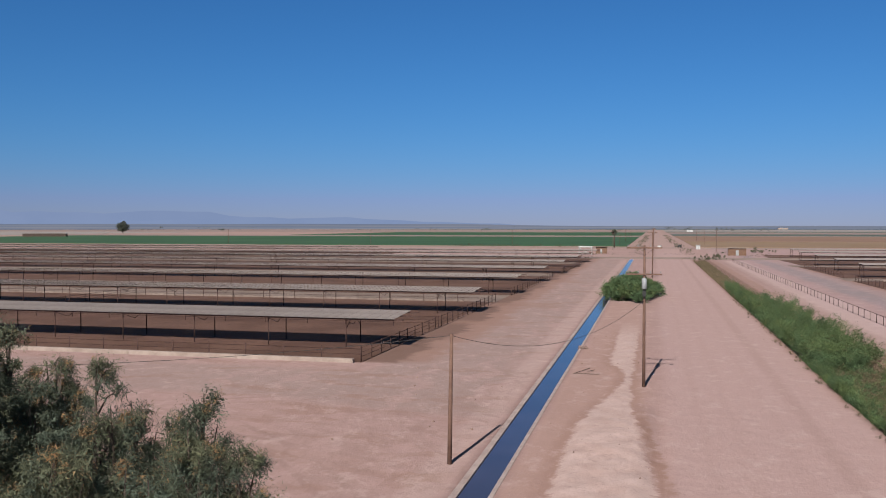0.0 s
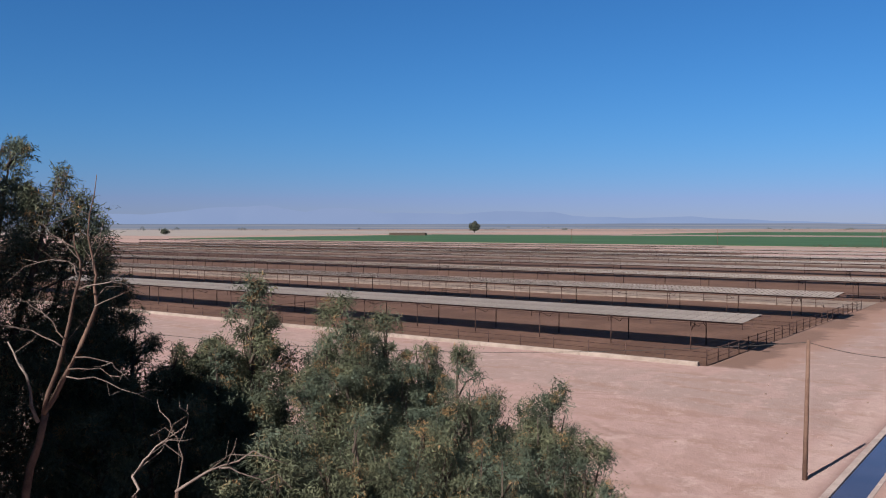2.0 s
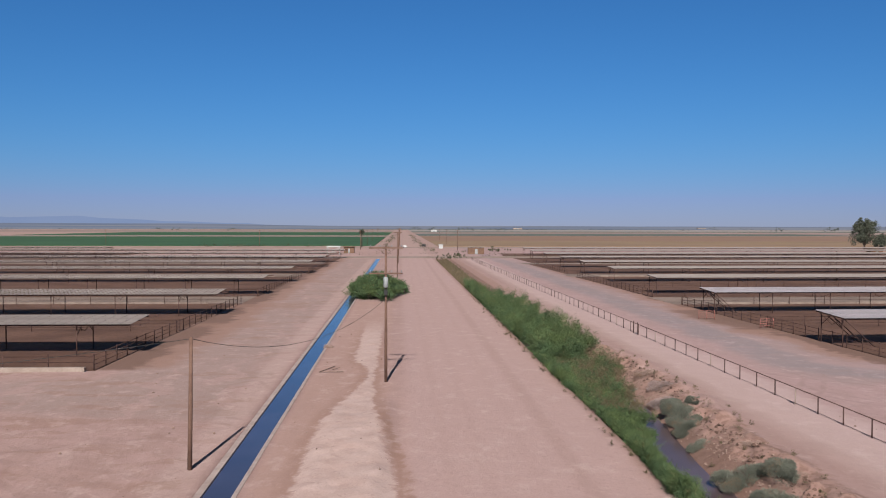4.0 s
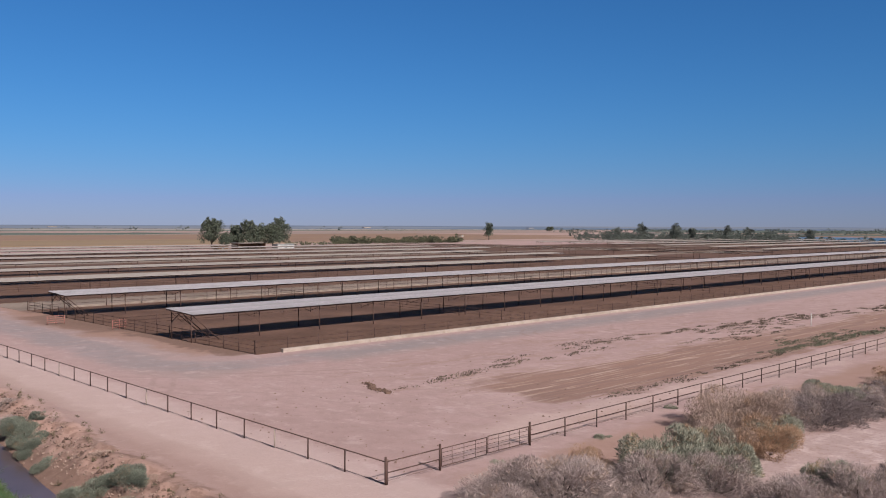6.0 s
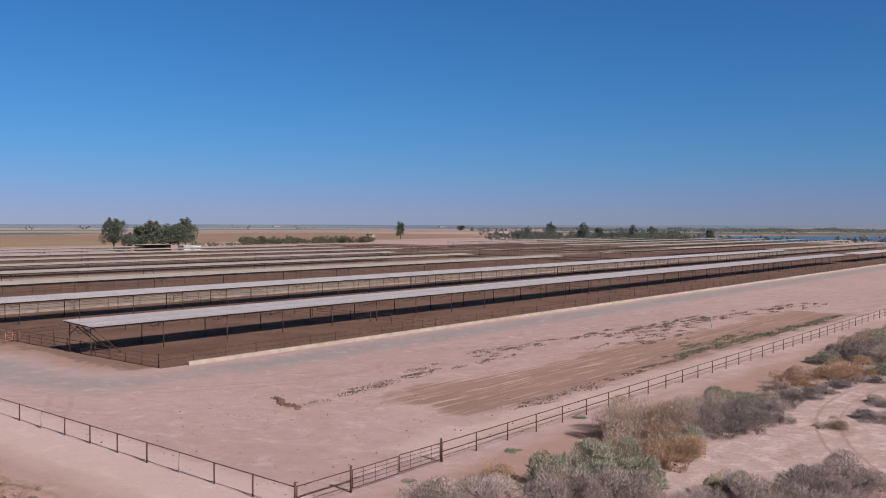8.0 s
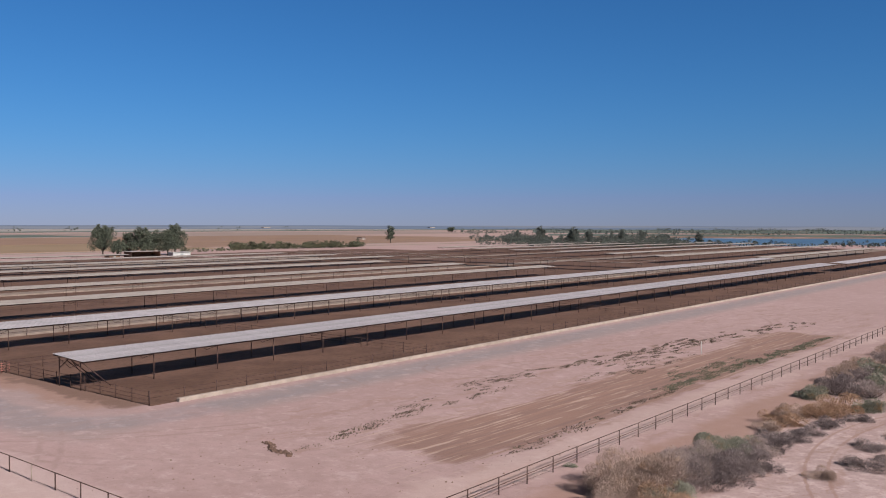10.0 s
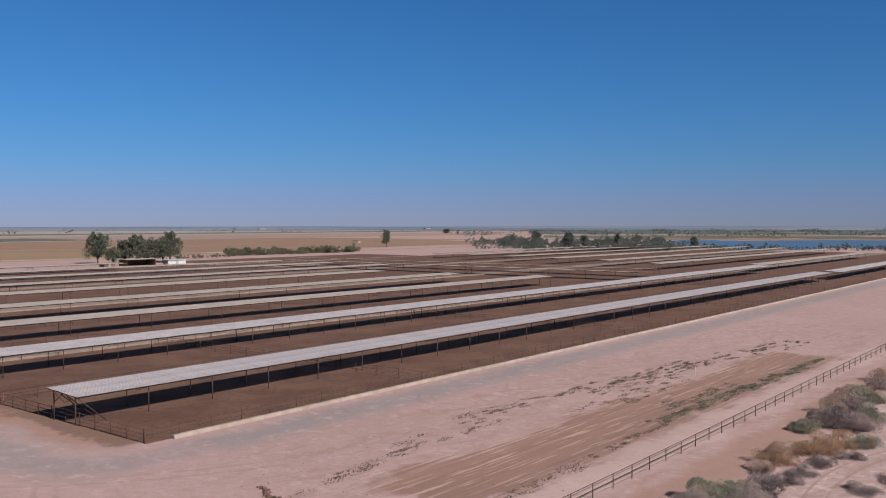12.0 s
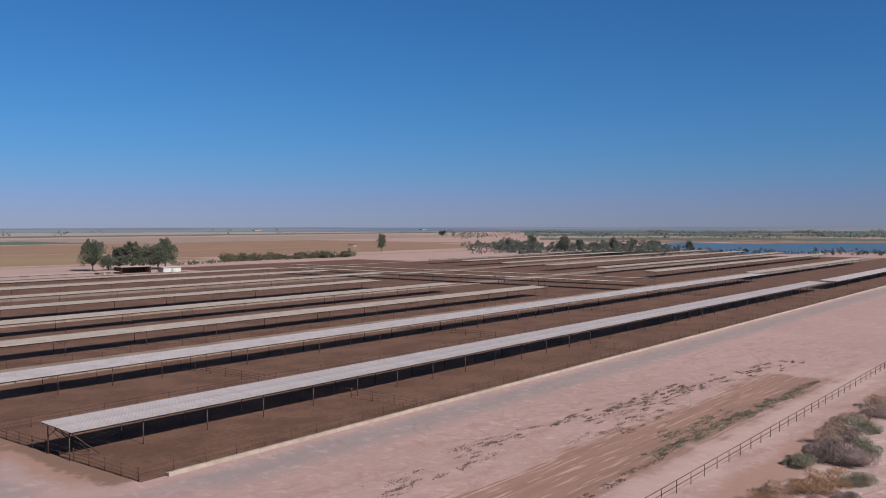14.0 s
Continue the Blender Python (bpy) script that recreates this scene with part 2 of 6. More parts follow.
    c = n.mix(amount(n.math("MULTIPLY", area(24, 46, 20, 340, 1.0, nx, sy), n.ramp(n.noise(n.scaled(bent.outputs[0], (0.40, 0.08, 1)), 1.0, 4, 0.62), 0.50, 0.66)), 0.4), c, SOIL_LIGHT)
    c = n.mix(amount(n.math("MULTIPLY", area(46, 200, 2, 70, 1.0, nx, sy), n.ramp(n.noise(n.scaled(bent.outputs[0], (0.11, 0.5, 1)), 1.0, 5, 0.65), 0.50, 0.64)), 0.55), c, BROWN)
    c = n.mix(amount(n.ramp(n.noise(n.scaled(p, (0.55, 0.4, 1)), 1.0, 5, 0.7), 0.52, 0.68), 0.45), c, PALE)
    dash = n.noise(n.scaled(bent.outputs[0], (2.0, 0.75, 1)), 1.0, 5, 0.7)
    c = n.mix(amount(n.ramp(dash, 0.57, 0.66), 0.3), c, PALE)
    c = n.mix(amount(n.ramp(n.noise(p, 7.0, 4, 0.75), 0.56, 0.7), 0.35), c, SOIL_DUSK)
    rough = n.ramp(n.noise(n.scaled(p, (1.3, 0.8, 1)), 1.0, 6, 0.78), 0.50, 0.62)
    yard = n.math("MAXIMUM", area(28, 300, -10, 70, 2.0, nx, sy), area(-140, -11, 20, 80, 2.0, nx, sy))
    c = n.mix(n.math("MULTIPLY", rough, n.math("ADD", 0.12, amount(yard, 0.3))), c, SOIL_DUSK)
    c = n.mix(amount(area(24.4, 31.5, 20, 340, 0.8, hx, sy), 0.5), c, PALE)
    c = n.mix(amount(area(23.0, 25.6, 20, 340, 0.5, hx, sy), 0.35), c, SOIL_DUSK)
    grey = n.t.nodes.new("ShaderNodeMix")
    grey.data_type, grey.blend_type = "RGBA", "MULTIPLY"
    n.put(grey.inputs[0], n.ramp(nx, 20.0, 34.0))
    n.put(grey.inputs[6], c)
    n.put(grey.inputs[7], (0.985, 1.005, 1.07))
    c = grey.outputs[2]
    # greyer wheel-polished lane that rounds the corner of the pens
    lane_x = n.math("MAXIMUM", n.math("SUBTRACT", 47.0, hx), 0.0)
    lane_y = n.math("MAXIMUM", n.math("SUBTRACT", 83.0, n.math("SUBTRACT", sy, n.math("MULTIPLY", n.math("MAXIMUM", n.math("SUBTRACT", sx, 52), 0.0), 0.0225))), 0.0)
    lane_d = n.math("SQRT", n.math("ADD", n.math("MULTIPLY", lane_x, lane_x), n.math("MULTIPLY", lane_y, lane_y)))
    lane = n.math("MULTIPLY", n.ramp(lane_d, 5.6, 7.6), n.math("SUBTRACT", 1.0, n.ramp(lane_d, 10.6, 13.0)))
    lane = n.math("MULTIPLY", lane, n.math("MULTIPLY", n.ramp(nx, 30.0, 34.0), n.ramp(sy, 55.0, 60.0)))
    lane = n.math("MULTIPLY", lane, n.math("ADD", 0.45, n.math("MULTIPLY", n.ramp(n.noise(n.scaled(bent.outputs[0], (0.09, 0.6, 1)), 1.0, 4, 0.6), 0.36, 0.6), 0.55)))
    polish = n.t.nodes.new("ShaderNodeMix")
    polish.data_type, polish.blend_type = "RGBA", "MULTIPLY"
    n.put(polish.inputs[0], lane)
    n.put(polish.inputs[6], c)
    n.put(polish.inputs[7], (0.81, 0.90, 0.96))
    c = polish.outputs[2]
    # manure washed out along the pens
    mud = n.math("ADD", nx, n.math("ADD", n.math("MULTIPLY", wob, 7.0), n.math("MULTIPLY", n.math("SUBTRACT", n.noise(p, 0.45, 4, 0.65), 0.5), 3.0)))
    c = n.mix(amount(area(-31, -20.8, 80.5, 350, 1.4, mud, sy), 0.8), c, BROWN)
    c = n.mix(amount(area(-31, -23.6, 79.6, 350, 0.8, mud, sy), 0.95), c, DAMP_AND_SHADE)
    c = n.mix(amount(area(43.4, 54, 82, 300, 1.4, mud, sy), 0.8), c, BROWN)
    c = n.mix(amount(area(46.0, 54, 79.6, 300, 0.7, mud, sy), 0.9), c, DAMP_AND_SHADE)
    for y0, y1, reach in ((113, 118, -18), (139, 146, -15), (200, 210, -16)):
        c = n.mix(amount(area(-28, reach, y0, y1, 2.2), 0.6), c, BROWN)
    c = n.mix(amount(area(42.0, 54, 103, 140, 2.2, mud, y), 0.85), c, BROWN)
    c = n.mix(amount(area(46.2, 54, 80, 300, 1.0, mud, y), 0.85), c, DAMP_AND_SHADE)
    c = n.mix(amount(area(42.6, 54, 108, 134, 1.6, mud, y), 0.85), c, DAMP_AND_SHADE)
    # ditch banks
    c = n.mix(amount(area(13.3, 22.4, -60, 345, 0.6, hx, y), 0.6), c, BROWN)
    c = n.mix(amount(area(15.2, 19.6, -60, 345, 0.4, nx, y), 0.7), c, DAMP_AND_SHADE)
    # dark noise patches paint the shade of crevices into the bank
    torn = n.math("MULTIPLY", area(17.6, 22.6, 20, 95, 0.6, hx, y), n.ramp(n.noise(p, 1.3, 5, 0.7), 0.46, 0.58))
    c = n.mix(amount(torn, 0.7), c, DAMP_AND_SHADE)
    # damp, weedy hollow inside the second yard
    hollow = area(52, 152, 42.5, 52.5, 1.0, x, n.math("ADD", y, n.math("MULTIPLY", along_x, 1.6)))
    c = n.mix(amount(hollow, 0.95), c, HOLLOW)
    c = n.mix(amount(n.math("MULTIPLY", hollow, along_x), 0.6), c, BROWN)
    c = n.mix(amount(n.math("MULTIPLY", area(48, 158, 41.5, 54.5, 2.0), n.ramp(n.noise(n.scaled(p, (0.12, 2.6, 1)), 1.0, 4, 0.6), 0.56, 0.64)), 0.7), c, OCHRE)
    c = n.mix(amount(area(40, 170, 36, 40.5, 1.0, x, y), 0.4), c, PALE)
    c = n.mix(amount(area(33, 200, 28.6, 33.4, 0.9, x, n.math("ADD", sy, n.math("MULTIPLY", wob, 4.0))), 0.7), c, BROWN)
    # open desert far off
    far = n.ramp(sep.outputs[1], 380.0, 620.0)
    c = n.mix(amount(far, 0.55), c, FARLAND)
    c = n.mix(amount(n.ramp(grain, 0.35, 0.75), 0.16), c, SOIL_DUSK)
    n.bump(n.math("ADD", n.math("MULTIPLY", grain, 0.8), n.math("ADD", n.math("MULTIPLY", dash, 0.8), n.math("MULTIPLY", mid, 0.8))), 0.5, 0.06)
    return n.done(c, 0.95)


HOLLOW, OCHRE = (0.138, 0.080, 0.066), (0.300, 0.215, 0.182)
SOIL, SOIL_LIGHT, SOIL_DUSK = (0.239, 0.154, 0.140), (0.278, 0.184, 0.170), (0.189, 0.119, 0.104)
LANE, ROAD, PALE, BROWN, DAMP_AND_SHADE = (0.194, 0.144, 0.132), (0.286, 0.194, 0.182), (0.352, 0.262, 0.240), (0.189, 0.109, 0.085), (0.111, 0.064, 0.049)
SAND, FARLAND = (0.250, 0.177, 0.163), (0.223, 0.152, 0.129)
M_SOIL = soil_material()


def floor_material(name, dark, light, stain):
    n = Nodes(name)
    p = n.place()
    a, b = n.noise(p, 0.12, 4, 0.6), n.noise(p, 1.4, 4, 0.65)
    c = n.mix(n.ramp(a, 0.35, 0.65), dark, light)
    c = n.mix(n.math("MULTIPLY", n.ramp(b, 0.45, 0.7), 0.6), c, stain)
    n.bump(b, 0.5, 0.1)
    return n.done(c, 0.95)


def field_material(name, dark, light, row=0.6, turn=False):
    """Crop seen from afar: rows and uneven patches."""
    n = Nodes(name)
    p = n.place()
    rows = n.noise(n.scaled(p, (0.004, row, 1) if turn else (row, 0.004, 1)), 1.0, 2)
    a = n.noise(p, 0.012, 4, 0.6)
    f = n.math("ADD", n.math("MULTIPLY", n.ramp(a, 0.3, 0.7), 0.6), n.math("MULTIPLY", rows, 0.4))
    return n.done(n.mix(f, dark, light), 0.95)


def water_material(name, deep, rough=0.06, ripple=1.5):
    n = Nodes(name)
    p = n.place()
    n.bump(n.noise(p, ripple, 3), 0.12, 0.05)
    n.b.inputs["Specular IOR Level"].default_value = 0.5
    return n.done(n.mix(n.ramp(n.noise(p, 0.3, 2), 0.3, 0.7), deep, tuple(v * 1.4 for v in deep)), rough)


M_PEN = floor_material("trampled_manure", (0.062, 0.030, 0.020), (0.094, 0.049, 0.034), (0.038, 0.019, 0.014))
M_ALLEY = floor_material("alley_dust", (0.120, 0.088, 0.074), (0.168, 0.127, 0.108), (0.090, 0.063, 0.051))
M_TRACK = floor_material("track_dust", (0.155, 0.115, 0.094), (0.205, 0.158, 0.134), (0.125, 0.090, 0.072))
M_OLD_KERB = plain("stained_concrete", (0.108, 0.080, 0.068), (0.165, 0.128, 0.110), 0.8, 0.85)
M_CONCRETE = plain("weathered_concrete", (0.165, 0.127, 0.108), (0.235, 0.188, 0.162), 0.8, 0.85)
M_LINING = plain("canal_concrete", (0.190, 0.142, 0.130), (0.285, 0.226, 0.210), 0.9, 0.85)
M_SHEET = plain("galvanised_sheet", (0.228, 0.206, 0.217), (0.314, 0.284, 0.299), 0.5, 0.6, 0.0, 0.1, 0.3)
M_DUSTY = plain("dusty_sheet", (0.195, 0.163, 0.150), (0.262, 0.225, 0.207), 0.4, 0.75, 0.0, 0.1, 0.3)
M_STEEL = plain("rusty_pipe", (0.026, 0.013, 0.011), (0.060, 0.031, 0.025), 2.0, 0.75)
M_WHITE = plain("white_paint", (0.27, 0.265, 0.26), (0.36, 0.355, 0.345), 1.0, 0.6)
M_POLE = plain("pole_wood", (0.066, 0.036, 0.027), (0.118, 0.070, 0.052), 1.5, 0.85, 0, 0.5)
M_WIRE = plain("wire", (0.016, 0.016, 0.016), (0.032, 0.029, 0.027), 1.0, 0.6)
M_BARK = plain("bark", (0.029, 0.021, 0.017), (0.069, 0.050, 0.040), 3.0, 0.95, 0, 0.6)
M_DEAD = plain("bleached_wood", (0.070, 0.046, 0.037), (0.172, 0.137, 0.120), 2.0, 0.9, 0, 0.4)
M_DEADBARK = plain("dead_bark", (0.045, 0.026, 0.020), (0.105, 0.064, 0.048), 3.0, 0.9, 0, 0.5)
M_ROCK = plain("clod", (0.120, 0.076, 0.060), (0.205, 0.142, 0.120), 2.0, 0.95, 0, 0.6, 0.5)
M_CLOD = plain("dark_clod", (0.048, 0.028, 0.022), (0.100, 0.060, 0.046), 2.0, 0.95, 0, 0.6, 0.5)
M_RED = plain("faded_red_paint", (0.17, 0.065, 0.055), (0.25, 0.105, 0.088), 2.0, 0.6)
M_TIMBER = plain("brown_boards", (0.085, 0.048, 0.032), (0.139, 0.082, 0.055), 1.0, 0.9)
M_CAN = plain("grey_enamel", (0.150, 0.160, 0.165), (0.210, 0.222, 0.228), 2.0, 0.5)
M_DARK = plain("dark_rubber", (0.010, 0.011, 0.011), (0.021, 0.021, 0.021), 2.0, 0.7)
M_CANAL = water_material("canal_water", (0.030, 0.027, 0.040), 0.12, 2.5)
M_DITCH = water_material("ditch_water", (0.058, 0.040, 0.042), 0.3, 1.2)
M_LAKE = water_material("lake_water", (0.04, 0.06, 0.08), 0.3, 0.3)
M_TAMARISK = foliage("tamarisk_green", (0.019, 0.024, 0.014), (0.110, 0.116, 0.068), (0.20, 0.118, 0.055), 0.22, 0.9, True)
M_GUM = foliage("gum_leaves", (0.033, 0.039, 0.029), (0.088, 0.098, 0.070), (0.064, 0.053, 0.027), 0.05, 0.3)
M_REED = foliage("reed_green", (0.022, 0.037, 0.013), (0.084, 0.118, 0.042), (0.130, 0.105, 0.050), 0.07, 0.5, True)
M_SEDGE = foliage("dry_sedge", (0.052, 0.042, 0.026), (0.122, 0.094, 0.054), (0.160, 0.112, 0.064), 0.2, 0.6)
M_HEDGE = foliage("hedge_green", (0.038, 0.039, 0.024), (0.094, 0.092, 0.056), (0.106, 0.080, 0.043), 0.1, 0.1)
M_TWIG = {
    "grey": foliage("grey_twigs", (0.150, 0.112, 0.106), (0.315, 0.243, 0.229), (0.24, 0.16, 0.12), 0.15),
    "dark": foliage("dark_twigs", (0.098, 0.073, 0.074), (0.185, 0.144, 0.143), (0.13, 0.087, 0.07), 0.12),
    "brown": foliage("brown_twigs", (0.185, 0.127, 0.105), (0.315, 0.226, 0.190), (0.25, 0.145, 0.085), 0.25),
    "orange": foliage("rust_twigs", (0.19, 0.108, 0.070), (0.325, 0.200, 0.132), (0.2, 0.14, 0.09), 0.1),
    "green": foliage("saltbush_green", (0.104, 0.102, 0.080), (0.225, 0.215, 0.168), (0.260, 0.170, 0.100), 0.3),
    "sage": foliage("bank_saltbush", (0.058, 0.064, 0.050), (0.140, 0.146, 0.117), (0.150, 0.105, 0.070), 0.2),
    "leafy": foliage("ditch_weed_green", (0.025, 0.042, 0.014), (0.085, 0.11, 0.042), (0.16, 0.12, 0.06), 0.12),
}
# distance haze is tinted into the colours of these far leaves
M_FARWOOD = foliage("haze_tinted_leaves", (0.045, 0.052, 0.048), (0.082, 0.092, 0.080), (0.10, 0.085, 0.06), 0.1, 0.1)
M_TUFT = foliage("low_weeds", (0.062, 0.044, 0.035), (0.122, 0.089, 0.070), (0.12, 0.078, 0.052), 0.15)
M_WEED = foliage("dull_green_weeds", (0.056, 0.056, 0.040), (0.112, 0.110, 0.076), (0.14, 0.100, 0.066), 0.25)
M_GREEN_FIELD = field_material("alfalfa_field", (0.015, 0.045, 0.019), (0.027, 0.066, 0.027), 0.05)
M_BROWN_FIELD = field_material("ploughed_field", (0.134, 0.079, 0.055), (0.172, 0.106, 0.075), 0.05, True)
M_STRAW_FIELD = field_material("stubble_field", (0.138, 0.091, 0.056), (0.176, 0.118, 0.074), 0.05, True)
# the next three crop colours are greyed to carry the haze of distance
M_PINK_FIELD = field_material("hazed_fallow_field", (0.150, 0.108, 0.094), (0.196, 0.143, 0.126), 0.02, True)
M_DARK_FIELD = field_material("hazed_green_field", (0.045, 0.058, 0.050), (0.066, 0.078, 0.066), 0.05, True)
M_PALE_FIELD = field_material("hazed_pale_field", (0.165, 0.146, 0.138), (0.215, 0.188, 0.176), 0.01, True)


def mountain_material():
    n = Nodes("haze_glow_mountain")
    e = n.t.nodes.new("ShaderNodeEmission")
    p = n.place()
    # the blue of distance haze is put into the emission, so the range glows
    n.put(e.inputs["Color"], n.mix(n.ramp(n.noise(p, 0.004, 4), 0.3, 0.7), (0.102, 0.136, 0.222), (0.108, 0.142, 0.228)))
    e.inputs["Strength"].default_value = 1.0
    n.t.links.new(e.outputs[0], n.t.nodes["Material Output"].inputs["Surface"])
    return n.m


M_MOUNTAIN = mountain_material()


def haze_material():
    """The last flat kilometres: haze painted as a blue-grey glow, with faint field streaks."""
    n = Nodes("painted_haze_plain")
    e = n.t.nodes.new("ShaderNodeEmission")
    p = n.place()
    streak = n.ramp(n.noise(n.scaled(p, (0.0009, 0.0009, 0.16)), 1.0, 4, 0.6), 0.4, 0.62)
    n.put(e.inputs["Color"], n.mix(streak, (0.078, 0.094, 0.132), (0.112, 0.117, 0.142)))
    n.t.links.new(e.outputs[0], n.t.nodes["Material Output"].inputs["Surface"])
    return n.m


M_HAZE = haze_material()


# ---------------------------------------------------------------- mesh helpers
class Geo:
    """Gathers vertices and faces for one mesh."""

    def __init__(self):
        self.v, self.f = [], []

    def add(self, verts, faces):
        k = len(self.v)
        self.v.extend(tuple(p) for p in verts)
        self.f.extend(tuple(k + i for i in face) for face in faces)
        return self

    def box(self, lo, hi, chamfer=0.0):
        (a, b, c), (d, e, g) = lo, hi
        h = chamfer
        if not h:
            return self.add([(a, b, c), (d, b, c), (d, e, c), (a, e, c), (a, b, g), (d, b, g), (d, e, g), (a, e, g)],
                            [(3, 2, 1, 0), (4, 5, 6, 7), (0, 1, 5, 4), (1, 2, 6, 5), (2, 3, 7, 6), (3, 0, 4, 7)])
        ring = lambda s, z: [(a + s, b + s, z), (d - s, b + s, z), (d - s, e - s, z), (a + s, e - s, z)]  # noqa: E731
        verts = ring(0, c) + ring(0, g - h) + ring(h, g)
        faces = [(3, 2, 1, 0), (8, 9, 10, 11)]
        for k in (0, 4):
            faces += [(k + i, k + (i + 1) % 4, k + 4 + (i + 1) % 4, k + 4 + i) for i in range(4)]
        return self.add(verts, faces)

    def tube(self, points, radii, n=6, cap=True):
        pts = [Vector(p) for p in points]
        radii = [radii] * len(pts) if not isinstance(radii, (list, tuple)) else radii
        verts, faces = [], []
        for i, p in enumerate(pts):
            way = (pts[min(i + 1, len(pts) - 1)] - pts[max(i - 1, 0)]).normalized()
            side = way.cross(Vector((0.31, 0.17, 0.93)) if abs(way.z) < 0.9 else Vector((1, 0.1, 0))).normalized()
            up = side.cross(way)
            verts += [p + radii[i] * (math.cos(a) * side + math.sin(a) * up) for a in (j * math.tau / n for j in range(n))]
        for i in range(len(pts) - 1):
            faces += [(i * n + j, i * n + (j + 1) % n, (i + 1) * n + (j + 1) % n, (i + 1) * n + j) for j in range(n)]
        if cap:
            faces += [tuple(range(n))[::-1], tuple((len(pts) - 1) * n + j for j in range(n))]
        return self.add(verts, faces)

    def mesh(self, name, material, smooth=False):
        me = bpy.data.meshes.new(name)
        me.from_pydata(self.v, [], self.f)
        me.materials.append(material)
        if smooth:
            me.polygons.foreach_set("use_smooth", [True] * len(me.polygons))
        me.update()
        return me


def part(name, data, parent, m=None, label="", kind=""):
    ob = new(name, data)
    ob.parent = parent
    if m is not None:
        ob.matrix_basis = m
    return tagged(ob, label=label, kind=kind)


def thing(name, label, category, m=None, group="", kind="", data=None):
    ob = new(name, data)
    if m is not None:
        ob.matrix_basis = m
    return tagged(ob, label, category, group, kind)


def sheet(name, corners, z, material, label, category, m=None, cuts=1):
    """A flat piece of ground with a little thickness at its rim."""
    (x0, y0), (x1, y1) = corners
    g = Geo()
    xs, ys = np.linspace(x0, x1, cuts + 1), np.linspace(y0, y1, cuts + 1)
    g.add([(x, y, z) for y in ys for x in xs],
          [(j * (cuts + 1) + i, j * (cuts + 1) + i + 1, (j + 1) * (cuts + 1) + i + 1, (j + 1) * (cuts + 1) + i) for j in range(cuts) for i in range(cuts)])
    g.add([(x0, y0, z), (x1, y0, z), (x1, y1, z), (x0, y1, z), (x0, y0, z - 0.5), (x1, y0, z - 0.5), (x1, y1, z - 0.5), (x0, y1, z - 0.5)],
          [(0, 4, 5, 1), (1, 5, 6, 2), (2, 6, 7, 3), (3, 7, 4, 0)])
    return thing(name, label, category, m, kind="structure", data=g.mesh(name, material))


def mesh_from_arrays(name, verts, faces, material):
    me = bpy.data.meshes.new(name)
    me.from_pydata(verts.tolist(), [], faces.tolist())
    me.materials.append(material)
    me.update()
    return me


def unit(a):
    return a / np.maximum(np.linalg.norm(a, axis=-1, keepdims=True), 1e-9)


def leaf_quads(at, way, length, width, rng):
    """Narrow diamond leaves from their feet along their ways."""
    side = unit(np.cross(way, rng.normal(size=way.shape)))
    length, width = np.broadcast_to(length, len(at))[:, None], np.broadcast_to(width, len(at))[:, None]
    mid = at + way * length * 0.45
    verts = np.stack([at, mid + side * width, at + way * length, mid - side * width], 1).reshape(-1, 3)
    return verts, np.arange(len(verts)).reshape(-1, 4)


def leaf_tips(at, way, length, width, rng):
    """Fine needles: one narrow triangle each."""
    side = unit(np.cross(way, rng.normal(size=way.shape)))
    length, width = np.broadcast_to(length, len(at))[:, None], np.broadcast_to(width, len(at))[:, None]
    verts = np.stack([at + side * width, at - side * width, at + way * length], 1).reshape(-1, 3)
    return verts, np.arange(len(verts)).reshape(-1, 3)


def clump_leaves(rng, centres, radii, per, length, width, droop, fine=False):
    """Sprays that fill the shells of many small clumps."""
    c, r = np.repeat(centres, per, 0), np.repeat(radii, per)
    u = unit(rng.normal(size=c.shape) + (0, 0, 0.25))
    squash = np.repeat(rng.uniform(0.7, 1.25, (len(centres), 3)), per, 0)
    at = c + u * (r * (0.25 + 0.75 * rng.random(len(c)) ** 0.6))[:, None] * squash
    way = unit(u * (0.4 if fine else 0.8) + rng.normal(size=c.shape) * (0.7 if fine else 0.45) + (0, 0, -droop))
    make = leaf_tips if fine else leaf_quads
    return make(at, way, length * (0.6 + 0.8 * rng.random(len(c))), width * (0.7 + 0.6 * rng.random(len(c))), rng)


def spray_leaves(rng, centres, radii, outward, sprays, per, length, width, lift=0.5, droop=0.5):
    """Feathery sprays: from each clump bent branchlets reach outwards, set with fine needles."""
    k = len(centres) * sprays
    c, r = np.repeat(centres, sprays, 0), np.repeat(radii, sprays)
    u = unit(unit(rng.normal(size=(k, 3))) + np.repeat(outward, sprays, 0) * 0.75 + (0, 0, lift))
    foot = c + rng.normal(size=(k, 3)) * (r * 0.3)[:, None] - u * (r * 0.4)[:, None]
    long = r * rng.uniform(0.7, 1.7, k)
    s = np.tile((np.arange(per) + 0.5) / per, k)
    u2, long2 = np.repeat(u, per, 0), np.repeat(long, per)
    at = np.repeat(foot, per, 0) + u2 * (long2 * s)[:, None] + rng.normal(size=(k * per, 3)) * (0.09 * long2 * (1.15 - s))[:, None]
    at[:, 2] -= droop * 0.5 * long2 * s * s
    way = unit(u2 + rng.normal(size=at.shape) * 0.5 - np.stack([0 * s, 0 * s, droop * s], -1))
    return leaf_tips(at, way, length * (0.6 + 0.8 * rng.random(len(at))), width * (0.7 + 0.6 * rng.random(len(at))), rng)


